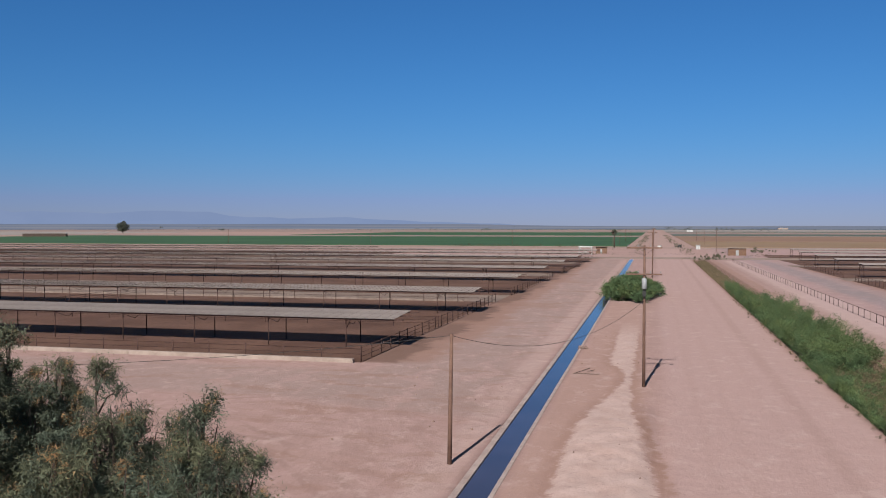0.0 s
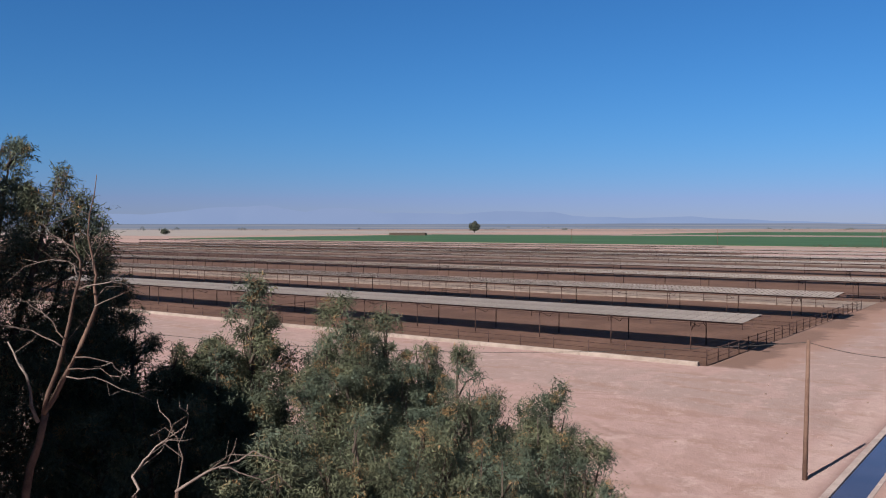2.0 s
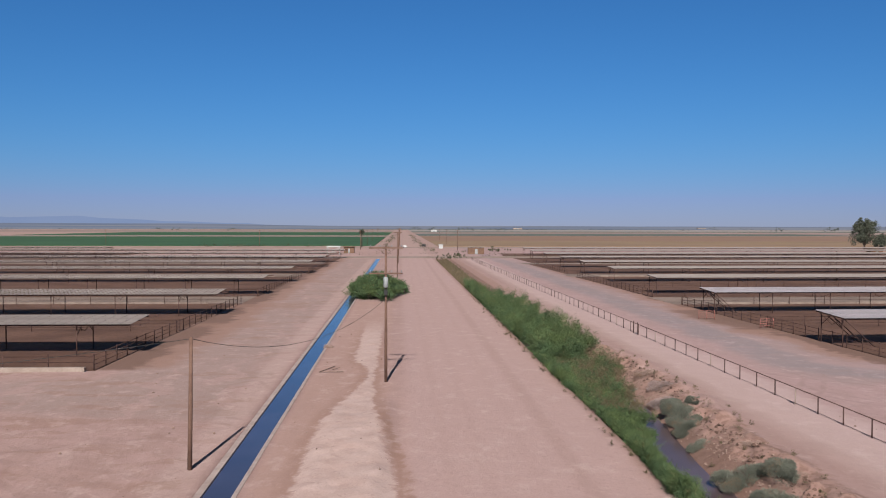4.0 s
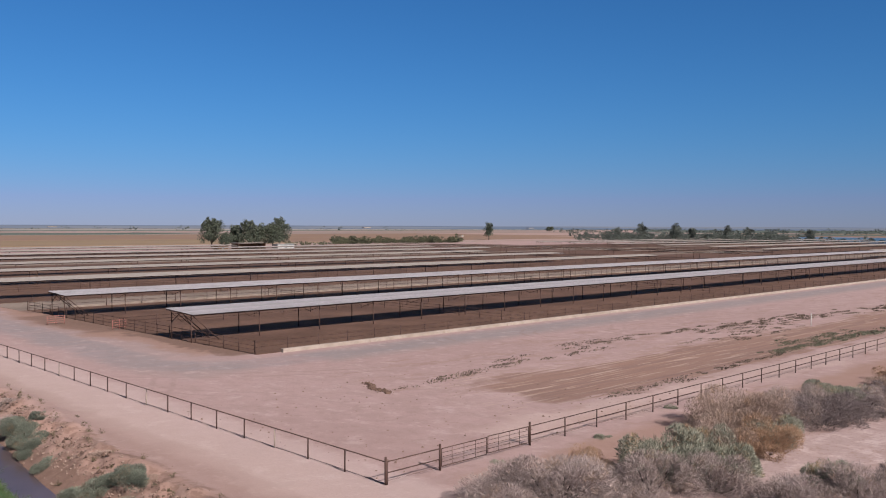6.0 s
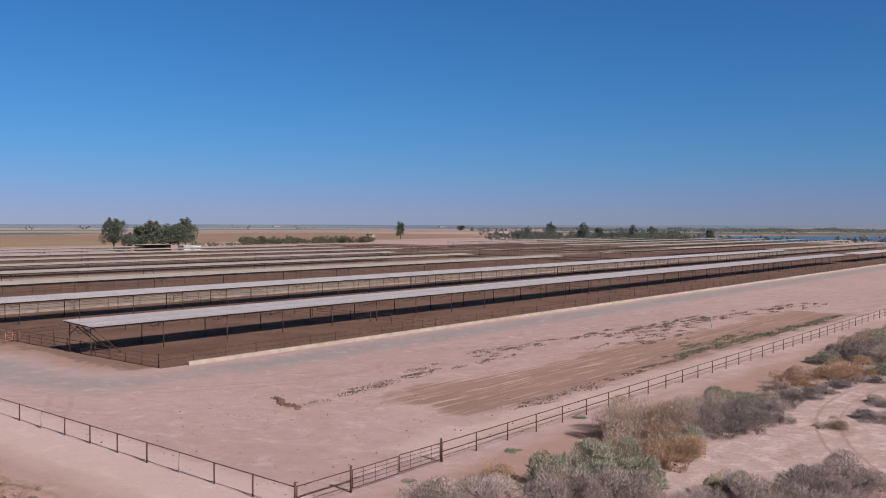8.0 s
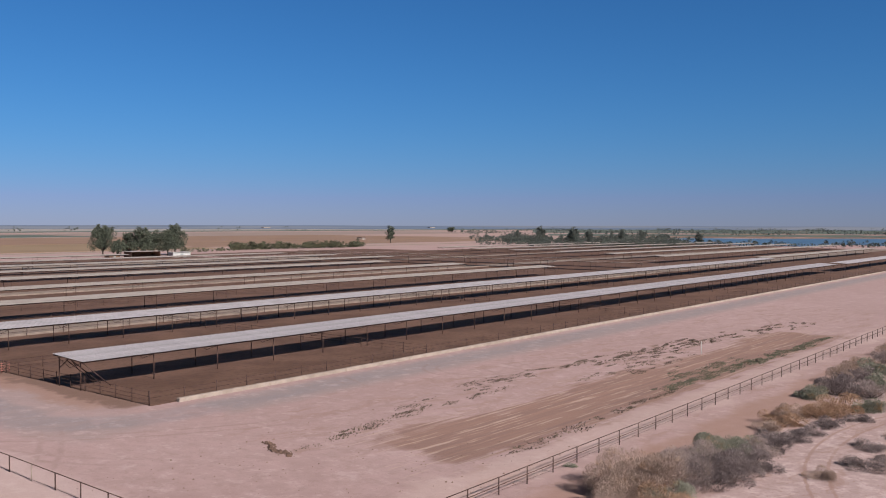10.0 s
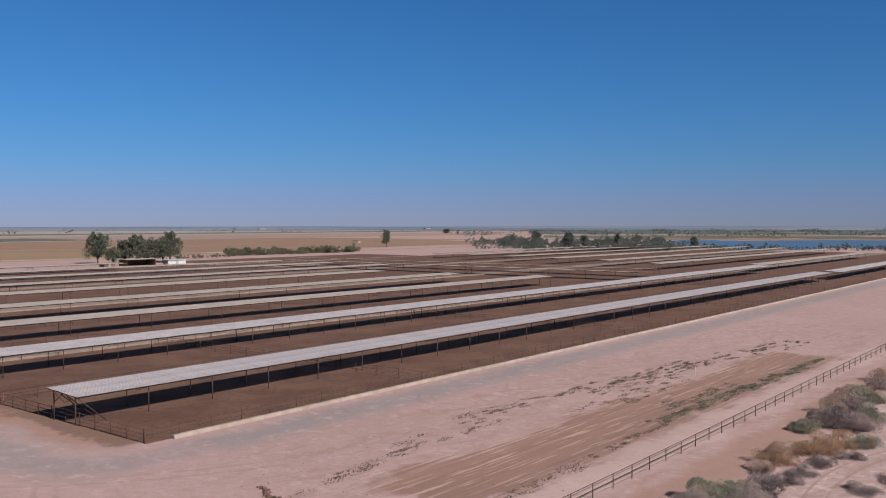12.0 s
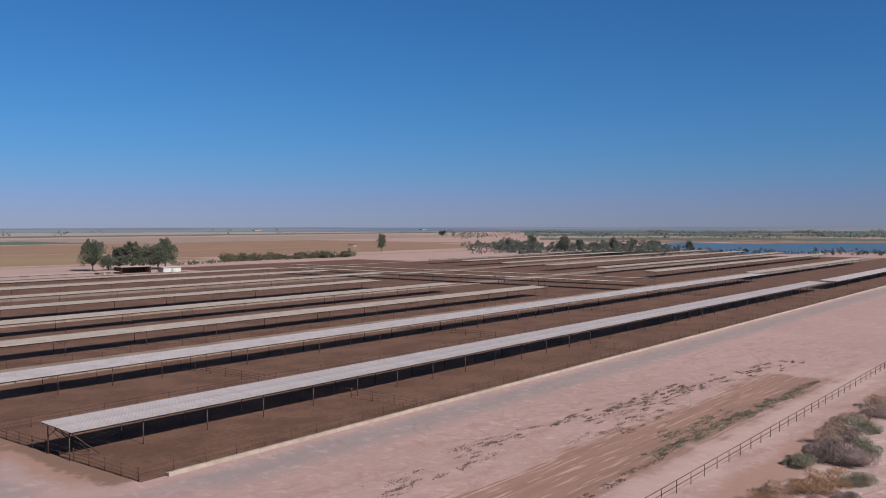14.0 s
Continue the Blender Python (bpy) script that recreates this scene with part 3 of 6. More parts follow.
def tree(label, x, y, height, spread, seed, stems=6, low=0.15, clump=0.8, per=150, leaf=(0.30, 0.035), droop=0.35, material=None, wood=None, fill=1.0,
         name="tree", group="", dome=0.35, plume=(0.32, 0.5), fine=False, sprays=0, shell=0):
    """A trunk that parts into stems, each with a plume of clumps; the crown is uneven and has gaps."""
    rng = np.random.default_rng(seed)
    top = thing(name, label, "tree", pose(x, y, 0), group)
    trunk, centres, radii, outward = Geo(), [], [], []
    split = height * rng.uniform(0.08, 0.18)
    trunk.tube([(0, 0, -0.3), (0.05, 0, split * 0.5), (0, 0.05, split * 1.1)], [height * 0.028, height * 0.022, height * 0.02], 8)
    for s in range(stems):
        a = s * 2.399 + rng.uniform(-0.4, 0.4)
        far = spread * math.sqrt((s + 0.4) / stems) * rng.uniform(0.75, 1.0)
        tall = height * (1 - dome * (far / spread) ** 2) * rng.uniform(0.86, 1.0)
        tip = np.array([math.cos(a) * far, math.sin(a) * far, tall])
        knee = np.array([tip[0] * 0.45, tip[1] * 0.45, split + (tall - split) * 0.42])
        trunk.tube([(0, 0, split * 0.8), tuple(knee * (0.5, 0.5, 1) * (1, 1, 0.7)), tuple(knee), tuple((knee + tip) / 2 + rng.normal(size=3) * 0.15), tuple(tip)],
                   [height * 0.017, height * 0.014, height * 0.011, height * 0.006, 0.012], 6)
        broad = spread * rng.uniform(*plume)
        n = max(4, int(fill * (tall * (1 - low)) * broad / clump**2 * 1.6))
        for _ in range(n):
            h = rng.uniform(0, 1) ** 0.8
            z = height * low + (tall - height * low) * h
            wide = broad * (1 - h**3.2) ** 0.5 * math.sqrt(rng.uniform(0.12, 1.15)) + 0.08
            b = rng.uniform(0, math.tau)
            u = min(1.0, z / tall)
            axis = tip[:2] * (0.35 + 0.65 * u)
            c = np.array([axis[0] + math.cos(b) * wide, axis[1] + math.sin(b) * wide, z])
            centres.append(c)
            outward.append((math.cos(b), math.sin(b), 0.1))
            radii.append(clump * rng.uniform(0.45, 1.2) * (1.0 if h < 0.8 else 0.75))
            if rng.random() < 0.35:
                trunk.tube([(axis[0] * 0.9, axis[1] * 0.9, z - 0.7), tuple((np.array([axis[0], axis[1], z - 0.3]) + c) / 2), tuple(c)], [0.045, 0.03, 0.012], 4, False)
    part("trunk", trunk.mesh("trunk", wood or M_BARK, True), top)
    if sprays:
        v, f = spray_leaves(rng, np.array(centres), np.array(radii), np.array(outward), sprays, per, leaf[0], leaf[1], 0.55, droop)
        if shell:
            v2, f2 = clump_leaves(rng, np.array(centres), np.array(radii) * 0.95, shell, leaf[0], leaf[1], droop, True)
            v3, f3 = clump_leaves(rng, np.array(centres), np.array(radii) * 0.55, 45, 0.17, 0.023, 0.3, True)
            f = np.concatenate([f, f2 + len(v), f3 + len(v) + len(v2)])
            v = np.concatenate([v, v2, v3])
    else:
        v, f = clump_leaves(rng, np.array(centres), np.array(radii), per, leaf[0], leaf[1], droop, fine)
    part("crown", mesh_from_arrays("crown", v, f, material or M_TAMARISK), top)
    return top


# ---------------------------------------------------------------- ground: one sheet with the canal and ditch cut into it
CANAL = (-9.74, -9.44, -7.97, -7.74)       # lip, water edge, water edge, lip
CANAL_END, DITCH_END = 348.0, 344.0


def smooth(a, b, v):
    u = np.clip((v - a) / (b - a), 0, 1)
    return u * u * (3 - 2 * u)


def ditch_right(y):
    """The right rim of the ditch, which swings out where the reeds grow."""
    return 20.6 + 1.6 * smooth(46, 68, y) - 1.6 * smooth(84, 95, y) - 0.6 * smooth(100, 130, y) - 1.6 * smooth(130, 200, y)


def ripple(x, y):
    """Smooth irregular lumps between about -1 and 1, cheap and the same at every call."""
    cell = lambda i, j: np.modf(np.sin(i * 127.1 + j * 311.7) * 43758.5453)[0]  # noqa: E731
    i, j = np.floor(x), np.floor(y)
    u, v = x - i, y - j
    u, v = u * u * (3 - 2 * u), v * v * (3 - 2 * v)
    return (cell(i, j) * (1 - u) + cell(i + 1, j) * u) * (1 - v) + (cell(i, j + 1) * (1 - u) + cell(i + 1, j + 1) * u) * v


def ground_height(x, y):
    z = np.zeros_like(x)
    yards = smooth(70, 77, y) * (1 - smooth(-27, -22, x) * (1 - smooth(40, 46, x)))
    lively = smooth(-200, -60, x) * (1 - smooth(150, 260, x)) * smooth(-80, -20, y) * (1 - smooth(250, 340, y)) * (1 - yards)
    bumps = 0.05 * np.sin(x * 0.9 + 1.3 * np.sin(y * 0.31)) * np.sin(y * 0.47 + np.sin(x * 0.53)) + 0.03 * np.sin(x * 2.3 + y * 0.7) * np.sin(y * 1.9 - x * 0.4)
    z += 0.5 * bumps * lively * (0.35 + 0.65 * (1 - smooth(0.5, 1.5, x) * (1 - smooth(12, 13, x))))
    heap = smooth(-5.3, -4.6, x) * (1 - smooth(-1.3, -0.3, x)) * (1 - smooth(56, 66, y)) * smooth(-60, -30, y)
    z += heap * (0.22 + 0.07 * (ripple(x * 0.9, y * 0.7) + 0.9 * ripple(x * 2.3 + 7, y * 1.9)) + 0.05 * ripple(x * 3.3, y * 2.1 + 4))
    low = smooth(-4.2, -3.4, x) * (1 - smooth(-2.6, -1.9, x)) * smooth(60, 70, y) * (1 - smooth(100, 120, y))
    z += low * (0.10 + 0.08 * ripple(x * 1.6, y * 0.9))
    z -= 0.12 * np.exp(-((x - 0.1) / 0.5) ** 2) * (1 - smooth(60, 70, y)) * smooth(-60, -30, y)
    # ditch
    rim = ditch_right(y)
    on = smooth(-90, -70, y) * (1 - smooth(DITCH_END - 6, DITCH_END, y))
    cut = smooth(13.3, 16.0, x) * (1 - smooth(rim - 4.7, rim + 0.2, x))
    z -= on * 1.7 * cut
    z += on * 0.28 * np.exp(-((x - rim - 0.9) / 0.9) ** 2) * (1 + 0.7 * np.sin(y * 0.83) * np.sin(y * 0.29 + 1))
    bank = on * np.exp(-((x - rim + 0.2) / 1.3) ** 2) * smooth(-40, 20, y) * (1 - smooth(95, 130, y))
    z += bank * (0.32 * ripple(x * 1.1, y * 0.9) + 0.2 * ripple(x * 2.9 + 3, y * 1.9))
    # canal
    con = (y > -80) & (y < CANAL_END)
    flat = smooth(-11.2, -10.2, x) * (1 - smooth(-7.1, -6.2, x))
    z = np.where(con, z * (1 - flat), z)
    z = np.where(con & (x > CANAL[0] + 0.01) & (x < CANAL[3] - 0.01), -0.95, z)
    # shallow hollow of the second yard
    z -= 0.25 * np.exp(-((y - 46) / 5.0) ** 2) * smooth(45, 60, x) * (1 - smooth(140, 170, x))
    return z


def spaced(*runs):
    out = []
    for a, b, step in runs:
        out.extend(np.arange(a, b, step).tolist())
    return out


gx = spaced((-4900, -600, 430), (-600, -100, 25), (-100, -30, 2.5), (-30, -11, 0.7)) + [-11, -10.6, -10.3, -9.74, -9.72, -9.3, -8.2, -7.76, -7.74, -7.05, -6.7, -6.3] \
    + spaced((-6, 27, 0.3), (27, 60, 0.75), (60, 160, 2.0), (160, 600, 22), (600, 4901, 430))
gy = spaced((-4900, -200, 470), (-200, -90, 22)) + [-80.01, -79.99] + spaced((-75, 10, 5), (10, 110, 0.5), (110, 200, 1.5), (200, 347, 4)) + [347.99, 348.01] \
    + spaced((355, 700, 23), (700, 4901, 420))
X, Y = np.meshgrid(np.array(gx), np.array(gy))
Z = ground_height(X, Y)
w = len(gx)
ids = np.arange(X.size).reshape(X.shape)
quads = np.stack([ids[:-1, :-1], ids[:-1, 1:], ids[1:, 1:], ids[1:, :-1]], -1).reshape(-1, 4)
ground_mesh = mesh_from_arrays("ground", np.stack([X, Y, Z], -1).reshape(-1, 3), quads, M_SOIL)
ground_mesh.polygons.foreach_set("use_smooth", [True] * len(ground_mesh.polygons))
thing("ground", "pale pinkish bare desert soil with dirt roads and wheel tracks", "ground", kind="structure", data=ground_mesh)

canal = thing("irrigation_canal", "narrow straight concrete-lined canal full of dark blue water", "canal", kind="structure")
for name, x0, x1 in (("lining_west", CANAL[0] - 0.08, CANAL[1]), ("lining_east", CANAL[2], CANAL[3] + 0.02)):
    lo, hi = (x0, x1)
    g = Geo()
    for k in range(0, 107):
        a, b = -79.9 + 4 * k, min(-79.9 + 4 * k + 3.988, CANAL_END)
        g.box((lo, a, -0.9), (hi, b, 0.03), 0.02)
    part("lining", g.mesh("lining", M_LINING), canal, kind="stuff", label="pale cracked concrete canal lip")
g = Geo().add([(CANAL[1] - 0.1, -79.9, -0.05), (CANAL[2] + 0.1, -79.9, -0.05), (CANAL[2] + 0.1, CANAL_END, -0.05), (CANAL[1] - 0.1, CANAL_END, -0.05)], [(0, 1, 2, 3)])
part("water", g.mesh("water", M_CANAL), canal, label="still dark blue canal water")
g = Geo().add([(13.9, -90, -1.12), (21.5, -90, -1.12), (21.5, 343, -1.12), (13.9, 343, -1.12)], [(0, 1, 2, 3)])
thing("ditch_water", "murky brown still water in the drainage ditch", "water", kind="structure", data=g.mesh("ditch_water", M_DITCH))

# ---------------------------------------------------------------- pens
YARD = pose(48.5, 78, 0, 0, 0, 1.3) @ pose(-48.5, -78, 0)     # the second yard stands slightly turned
HOME = Matrix.Identity(4)
WEST_ROWS = [(90.0, 0), (128.0, 1), (166.0, 0), (203.0, 1), (241.0, 0), (278.0, 1), (315.0, 0), (352.0, 1)]
EAST_ROWS = [(95.0, 0), (131.3, 1), (168.0, 0), (204.0, 1), (240.0, 0), (275.0, 1), (311.0, 0), (348.0, 1)]

sheet("pen_floor", ((-620, 79.2), (-27.3, 147)), 0.03, M_PEN, "dark brown trampled manure floor of the cattle pens", "pen floor")
sheet("pen_floor", ((-620, 162), (-26.2, 224)), 0.03, M_PEN, "dark brown trampled manure floor of the cattle pens", "pen floor")
sheet("pen_floor", ((-620, 238), (-24.6, 300)), 0.03, M_PEN, "dark brown trampled manure floor of the cattle pens", "pen floor")
sheet("pen_floor", ((-620, 312), (-24.2, 364)), 0.03, M_PEN, "dark brown trampled manure floor of the cattle pens", "pen floor")
sheet("pen_floor", ((-620, 376), (-120, 412)), 0.03, M_PEN, "dark brown trampled manure floor of the cattle pens", "pen floor")
for y0, y1 in ((147.2, 161.8), (224.2, 237.8), (300.2, 311.8)):
    sheet("feed_alley", ((-620, y0), (-26.5, y1)), 0.02, M_ALLEY, "pale dusty feed alley between two rows of pens", "alley")
sheet("pen_floor", ((48.6, 78.6), (720, 143)), 0.03, M_PEN, "dark brown trampled manure floor of the cattle pens", "pen floor", YARD)
sheet("pen_floor", ((48.4, 158), (720, 222)), 0.03, M_PEN, "dark brown trampled manure floor of the cattle pens", "pen floor", YARD)
sheet("pen_floor", ((49, 234), (760, 295)), 0.03, M_PEN, "dark brown trampled manure floor of the cattle pens", "pen floor", YARD)
sheet("pen_floor", ((52, 306), (800, 392)), 0.03, M_PEN, "dark brown trampled manure floor of the cattle pens", "pen floor", YARD)
for y0, y1 in ((143.2, 157.8), (222.2, 233.8), (295.2, 305.8)):
    sheet("feed_alley", ((47.5, y0), (720, y1)), 0.02, M_ALLEY, "pale dusty feed alley between two rows of pens", "alley", YARD)


def feed_kerb(x0, x1, y, m, label, material):
    """The concrete feed kerb in front of a pen, cast in lengths."""
    top = thing("feed_kerb", label, "feed bunk", m)
    step = 12.0
    n = int((x1 - x0) / step)
    me = Geo().box((0, -0.35, -0.1), (step - 0.03, 0.15, 0.4), 0.05).mesh("kerb_length", material)
    for i in range(n):
        part("kerb_length", me, top, pose(x0 + i * step, y, 0))
    return top


feed_kerb(-628, -28, 79.0, HOME, "long cream concrete feed kerb along the front of the pens", M_CONCRETE)
feed_kerb(51.5, 719, 78.4, YARD, "long cream concrete feed kerb along the front of the pens", M_CONCRETE)
for y in (146.8, 223.8):
    feed_kerb(-500, -32, y, HOME, "low stained concrete feed kerb beside the alley", M_OLD_KERB)
for y in (143.0, 222.0):
    feed_kerb(55, 310, y, YARD, "low stained concrete feed kerb beside the alley", M_OLD_KERB)


def panel_mesh(wide, deep, material):
    """One ribbed roofing sheet."""
    g, ribs = Geo(), 4
    prof = []
    for i in range(ribs):
        u = wide * i / ribs
        q = wide / ribs
        prof += [(u, 0), (u + q * 0.5, 0), (u + q * 0.62, 0.05), (u + q * 0.88, 0.05)]
    prof.append((wide, 0))
    rise = 0.30
    for s in (0, -0.012):
        g.add([(x, -deep / 2, z + s) for x, z in prof] + [(x, deep / 2, z + s + rise) for x, z in prof],
              [(i, i + 1, len(prof) + i + 1, len(prof) + i) if s == 0 else (len(prof) + i, len(prof) + i + 1, i + 1, i) for i in range(len(prof) - 1)])
    return g.mesh("roof_panel", material)


POST = Geo().tube([(0, 0, -0.3), (0, 0, 3.2)], 0.062, 8).mesh("post", M_STEEL, True)
BRACE = Geo().tube([(0, 0, 2.0), (0, 1.9, 3.12)], 0.045, 6).mesh("brace", M_STEEL, True)
CROSS = {}


def shade(x0, x1, y, m, label, deep=6.6, z=3.15, split=0, near=1, material=None, bay=9.0, strut=False):
    """A long open cattle shade: a roof of ribbed sheets with gaps between them, on two rows of pipe posts."""
    material = material or M_SHEET
    top = thing("cattle_shelter", label, "open shelter", m @ pose(0, y, 0), "long cattle shelters")
    pitch = 1.12
    n = int((x1 - x0) / pitch)
    me = panel_mesh(1.06, deep, material)
    singles = range(max(0, n - split), n) if near < 0 else range(0, min(n, split))
    for i in singles:
        part("roof_panel", me, top, pose(x0 + i * pitch, 0, z + 0.1))
    rest = [i for i in range(n) if i not in singles]
    if rest:
        g = Geo()
        rise = 0.30
        for i in rest:
            a = x0 + i * pitch
            b = a + 1.06
            for s, t in ((0.0, 0.28), (0.5, 0.78)):
                u, v, w_, e = a + 1.06 * s, a + 1.06 * t, a + 1.06 * (t + 0.05), a + 1.06 * (s + 0.5)
                g.add([(u, -deep / 2, z + 0.1), (v, -deep / 2, z + 0.1), (w_, -deep / 2, z + 0.15), (e, -deep / 2, z + 0.15),
                       (u, deep / 2, z + 0.1 + rise), (v, deep / 2, z + 0.1 + rise), (w_, deep / 2, z + 0.15 + rise), (e, deep / 2, z + 0.15 + rise)],
                      [(0, 1, 5, 4), (1, 2, 6, 5), (2, 3, 7, 6)])
        part("roof_sheeting", g.mesh("roof_sheeting", material), top, kind="stuff")
    for off, lift in ((-deep / 2 + 0.3, 0.0), (0.0, 0.14), (deep / 2 - 0.3, 0.27)):
        part("purlin", Geo().box((x0, off - 0.05, z - 0.08 + lift), (x1 - 0.1, off + 0.05, z + 0.09 + lift)).mesh("purlin", M_STEEL), top)
    key = round(deep, 2)
    if key not in CROSS:
        CROSS[key] = Geo().tube([(0, -deep / 2 + 0.1, z - 0.05), (0, deep / 2 - 0.1, z + 0.22)], 0.06, 6) \
            .tube([(0, -deep / 2 + 0.6, z - 0.05), (0, 0, z - 0.9)], 0.03, 5).tube([(0, deep / 2 - 0.6, z + 0.1), (0, 0, z - 0.9)], 0.03, 5).mesh("truss", M_STEEL, True)
    for i in range(int((x1 - x0) / bay) + 1):
        x = x0 + 0.3 + i * bay
        part("truss", CROSS[key], top, pose(x, 0, 0))
        if strut and i == 0:
            for off in (-deep / 2 + 0.6, -0.6, deep / 2 - 2.6):
                part("strut", Geo().tube([(x - 0.1, off, z - 0.02), (x + 3.3, off, 0.15)], 0.05, 6).mesh("strut", M_STEEL, True), top)
        for s in (-1, 1):
            part("post", POST, top, pose(x, s * (deep / 2 - 1.0), 0))
    for x in (x0 + 0.3, x0 + 0.3 + int((x1 - x0) / bay) * bay):
        part("brace", BRACE, top, pose(x, -deep / 2 + 1.0, 0))
        part("brace", BRACE, top, pose(x, deep / 2 - 1.0, 0, 0, 0, 180))
    return top


for i, (y, _) in enumerate(WEST_ROWS):
    x1 = -25.6 + 0.6 * i
    shade(x1 - 430, x1, y + 0.9, HOME, "long low open cattle shelter with a dusty ribbed metal roof", 6.7 if i != 1 else 7.2, split=300 if i == 0 else 0, near=-1,
          material=M_DUSTY, bay=9.0 if i < 3 else 18.0)
shade(-560, -128, 391, HOME, "long low open cattle shelter with a dusty ribbed metal roof", material=M_DUSTY, bay=18.0)
EAST_ENDS = [352, 392, 268, 262, 258, 300, 300, 300]
for i, ((y, _), x1) in enumerate(zip(EAST_ROWS, EAST_ENDS)):
    x0 = 48.1 + (0 if i < 2 else 1.5 * i)
    shade(x0, x1, y - 1.0, YARD, "long low open cattle shelter with a grey ribbed metal roof" if i < 2 else "long low open cattle shelter with a dusty ribbed metal roof",
          split=280 if i == 0 else 0, material=M_SHEET if i < 2 else M_DUSTY, bay=9.0 if i < 2 else 18.0, strut=i < 2)
sheet("pen_floor", ((300, 396), (470, 452)), 0.03, M_PEN, "dark brown trampled manure floor of the cattle pens", "pen floor", YARD)
sheet("pen_floor", ((54, 394), (290, 412)), 0.03, M_PEN, "dark brown trampled manure floor of the cattle pens", "pen floor", YARD)
shade(62, 234, 386, YARD, "long low open cattle shelter with a dusty ribbed metal roof", material=M_DUSTY, bay=18.0)
# the farther blocks of the second yard
for x0, x1, y in ((360, 560, 92.5), (400, 610, 136), (384, 690, 178), (402, 700, 214), (412, 720, 250), (420, 740, 286), (430, 760, 322), (440, 780, 356)):
    shade(x0, x1, y, YARD, "far long open cattle shelter with a dusty metal roof", material=M_DUSTY if y > 100 else M_SHEET, bay=20.0)
for x, y0, y1 in ((309, 152, 352), (334, 154, 372)):
    shade(0, y1 - y0, 0, YARD @ pose(x, y0, 0, 0, 0, 90), "far long open cattle shelter with a dusty metal roof", material=M_DUSTY, bay=20.0)

FENCE_POST = Geo().tube([(0, 0, -0.3), (0, 0, 1.5)], 0.05, 6).mesh("fence_post", M_STEEL, True)


def pen_fence(a, b, m, step=4.0, rails=(0.5, 0.9, 1.35), label="rusty pipe fence of the cattle pens"):
    """A straight pipe fence from a to b."""
    a, b = Vector((*a, 0)), Vector((*b, 0))
    long, turn = (b - a).length, math.degrees(math.atan2(b.y - a.y, b.x - a.x))
    top = thing("pen_fence", label, "fence", m @ pose(a.x, a.y, 0, 0, 0, turn))
    for z in rails:
        part("rail", Geo().tube([(0, 0, z), (long, 0, z)], 0.028, 5).mesh("rail", M_STEEL, True), top)
    n = int(long / step)
    for i in range(n + 1):
        part("fence_post", FENCE_POST, top, pose(i * long / n, 0, 0))
    return top


for y0, y1, x0, x1 in ((79.6, 147, -27.5, -26.6), (162, 224, -26.2, -25.2), (238, 300, -24.9, -24.5)):
    pen_fence((x0, y0), (x1, y1), HOME, 3.0)
pen_fence((-400, 79.5), (-27.5, 79.5), HOME, 4.0, (0.75, 1.25))
pen_fence((-400, 109), (-27.2, 109), HOME, 6.0)
pen_fence((-400, 146), (-27.0, 146), HOME, 6.0, (0.75, 1.25))
pen_fence((-400, 162.5), (-26.4, 162.5), HOME, 6.0, (0.75, 1.25))
for x in (-95, -165, -235):
    pen_fence((x, 79.7), (x, 146), HOME, 5.0)
pen_fence((48.6, 79), (48.6, 143), YARD, 3.0)
pen_fence((48.4, 158), (49, 222), YARD, 3.0)
pen_fence((49, 234), (51, 295), YARD, 4.0)
pen_fence((48.6, 78.9), (360, 78.9), YARD, 4.0, (0.75, 1.25))
pen_fence((48.6, 110.5), (350, 110.5), YARD, 5.0)
pen_fence((48.6, 142.4), (300, 142.4), YARD, 6.0, (0.75, 1.25))
pen_fence((48.6, 158.4), (300, 158.4), YARD, 6.0, (0.75, 1.25))
pen_fence((48.6, 183), (300, 183), YARD, 6.0)
for x in (92, 160, 228, 296):
    pen_fence((x, 79), (x, 142), YARD, 4.0)

# ---------------------------------------------------------------- yard fences and gate
POST_DARK = Geo().tube([(0, 0, -0.3), (0, 0, 1.24)], 0.045, 8).mesh("fence_post", M_STEEL, True)
POST_PALE = Geo().tube([(0, 0, -0.3), (0, 0, 1.20)], 0.045, 8).mesh("fence_post", M_CONCRETE, True)
POST_STOUT = Geo().tube([(0, 0, -0.3), (0, 0, 1.45)], 0.066, 10).mesh("gate_post", M_STEEL, True)


def yard_fence(a, b, step, rails, cables, pale, label):
    a, b = Vector((*a, 0)), Vector((*b, 0))
    long, turn = (b - a).length, math.degrees(math.atan2(b.y - a.y, b.x - a.x))
    top = thing("yard_fence", label, "fence", pose(a.x, a.y, 0, 0, 0, turn))
    for z in rails:
        part("rail", Geo().tube([(0, 0, z), (long, 0, z)], 0.032, 6).mesh("rail", M_STEEL, True), top)
    for z in cables:
        pts = [(long * i / 60, 0, z + (0.03 if i % 2 else -0.02)) for i in range(61)]
        part("cable", Geo().tube(pts, 0.011, 4).mesh("cable", M_STEEL), top)
    n = round(long / step)
    for i in range(n + 1):
        white = pale and i % pale == 3
        part("fence_post", POST_PALE if white else POST_DARK, top, pose(i * long / n, 0, 0), label="pale whitewashed post" if white else "")
    return top


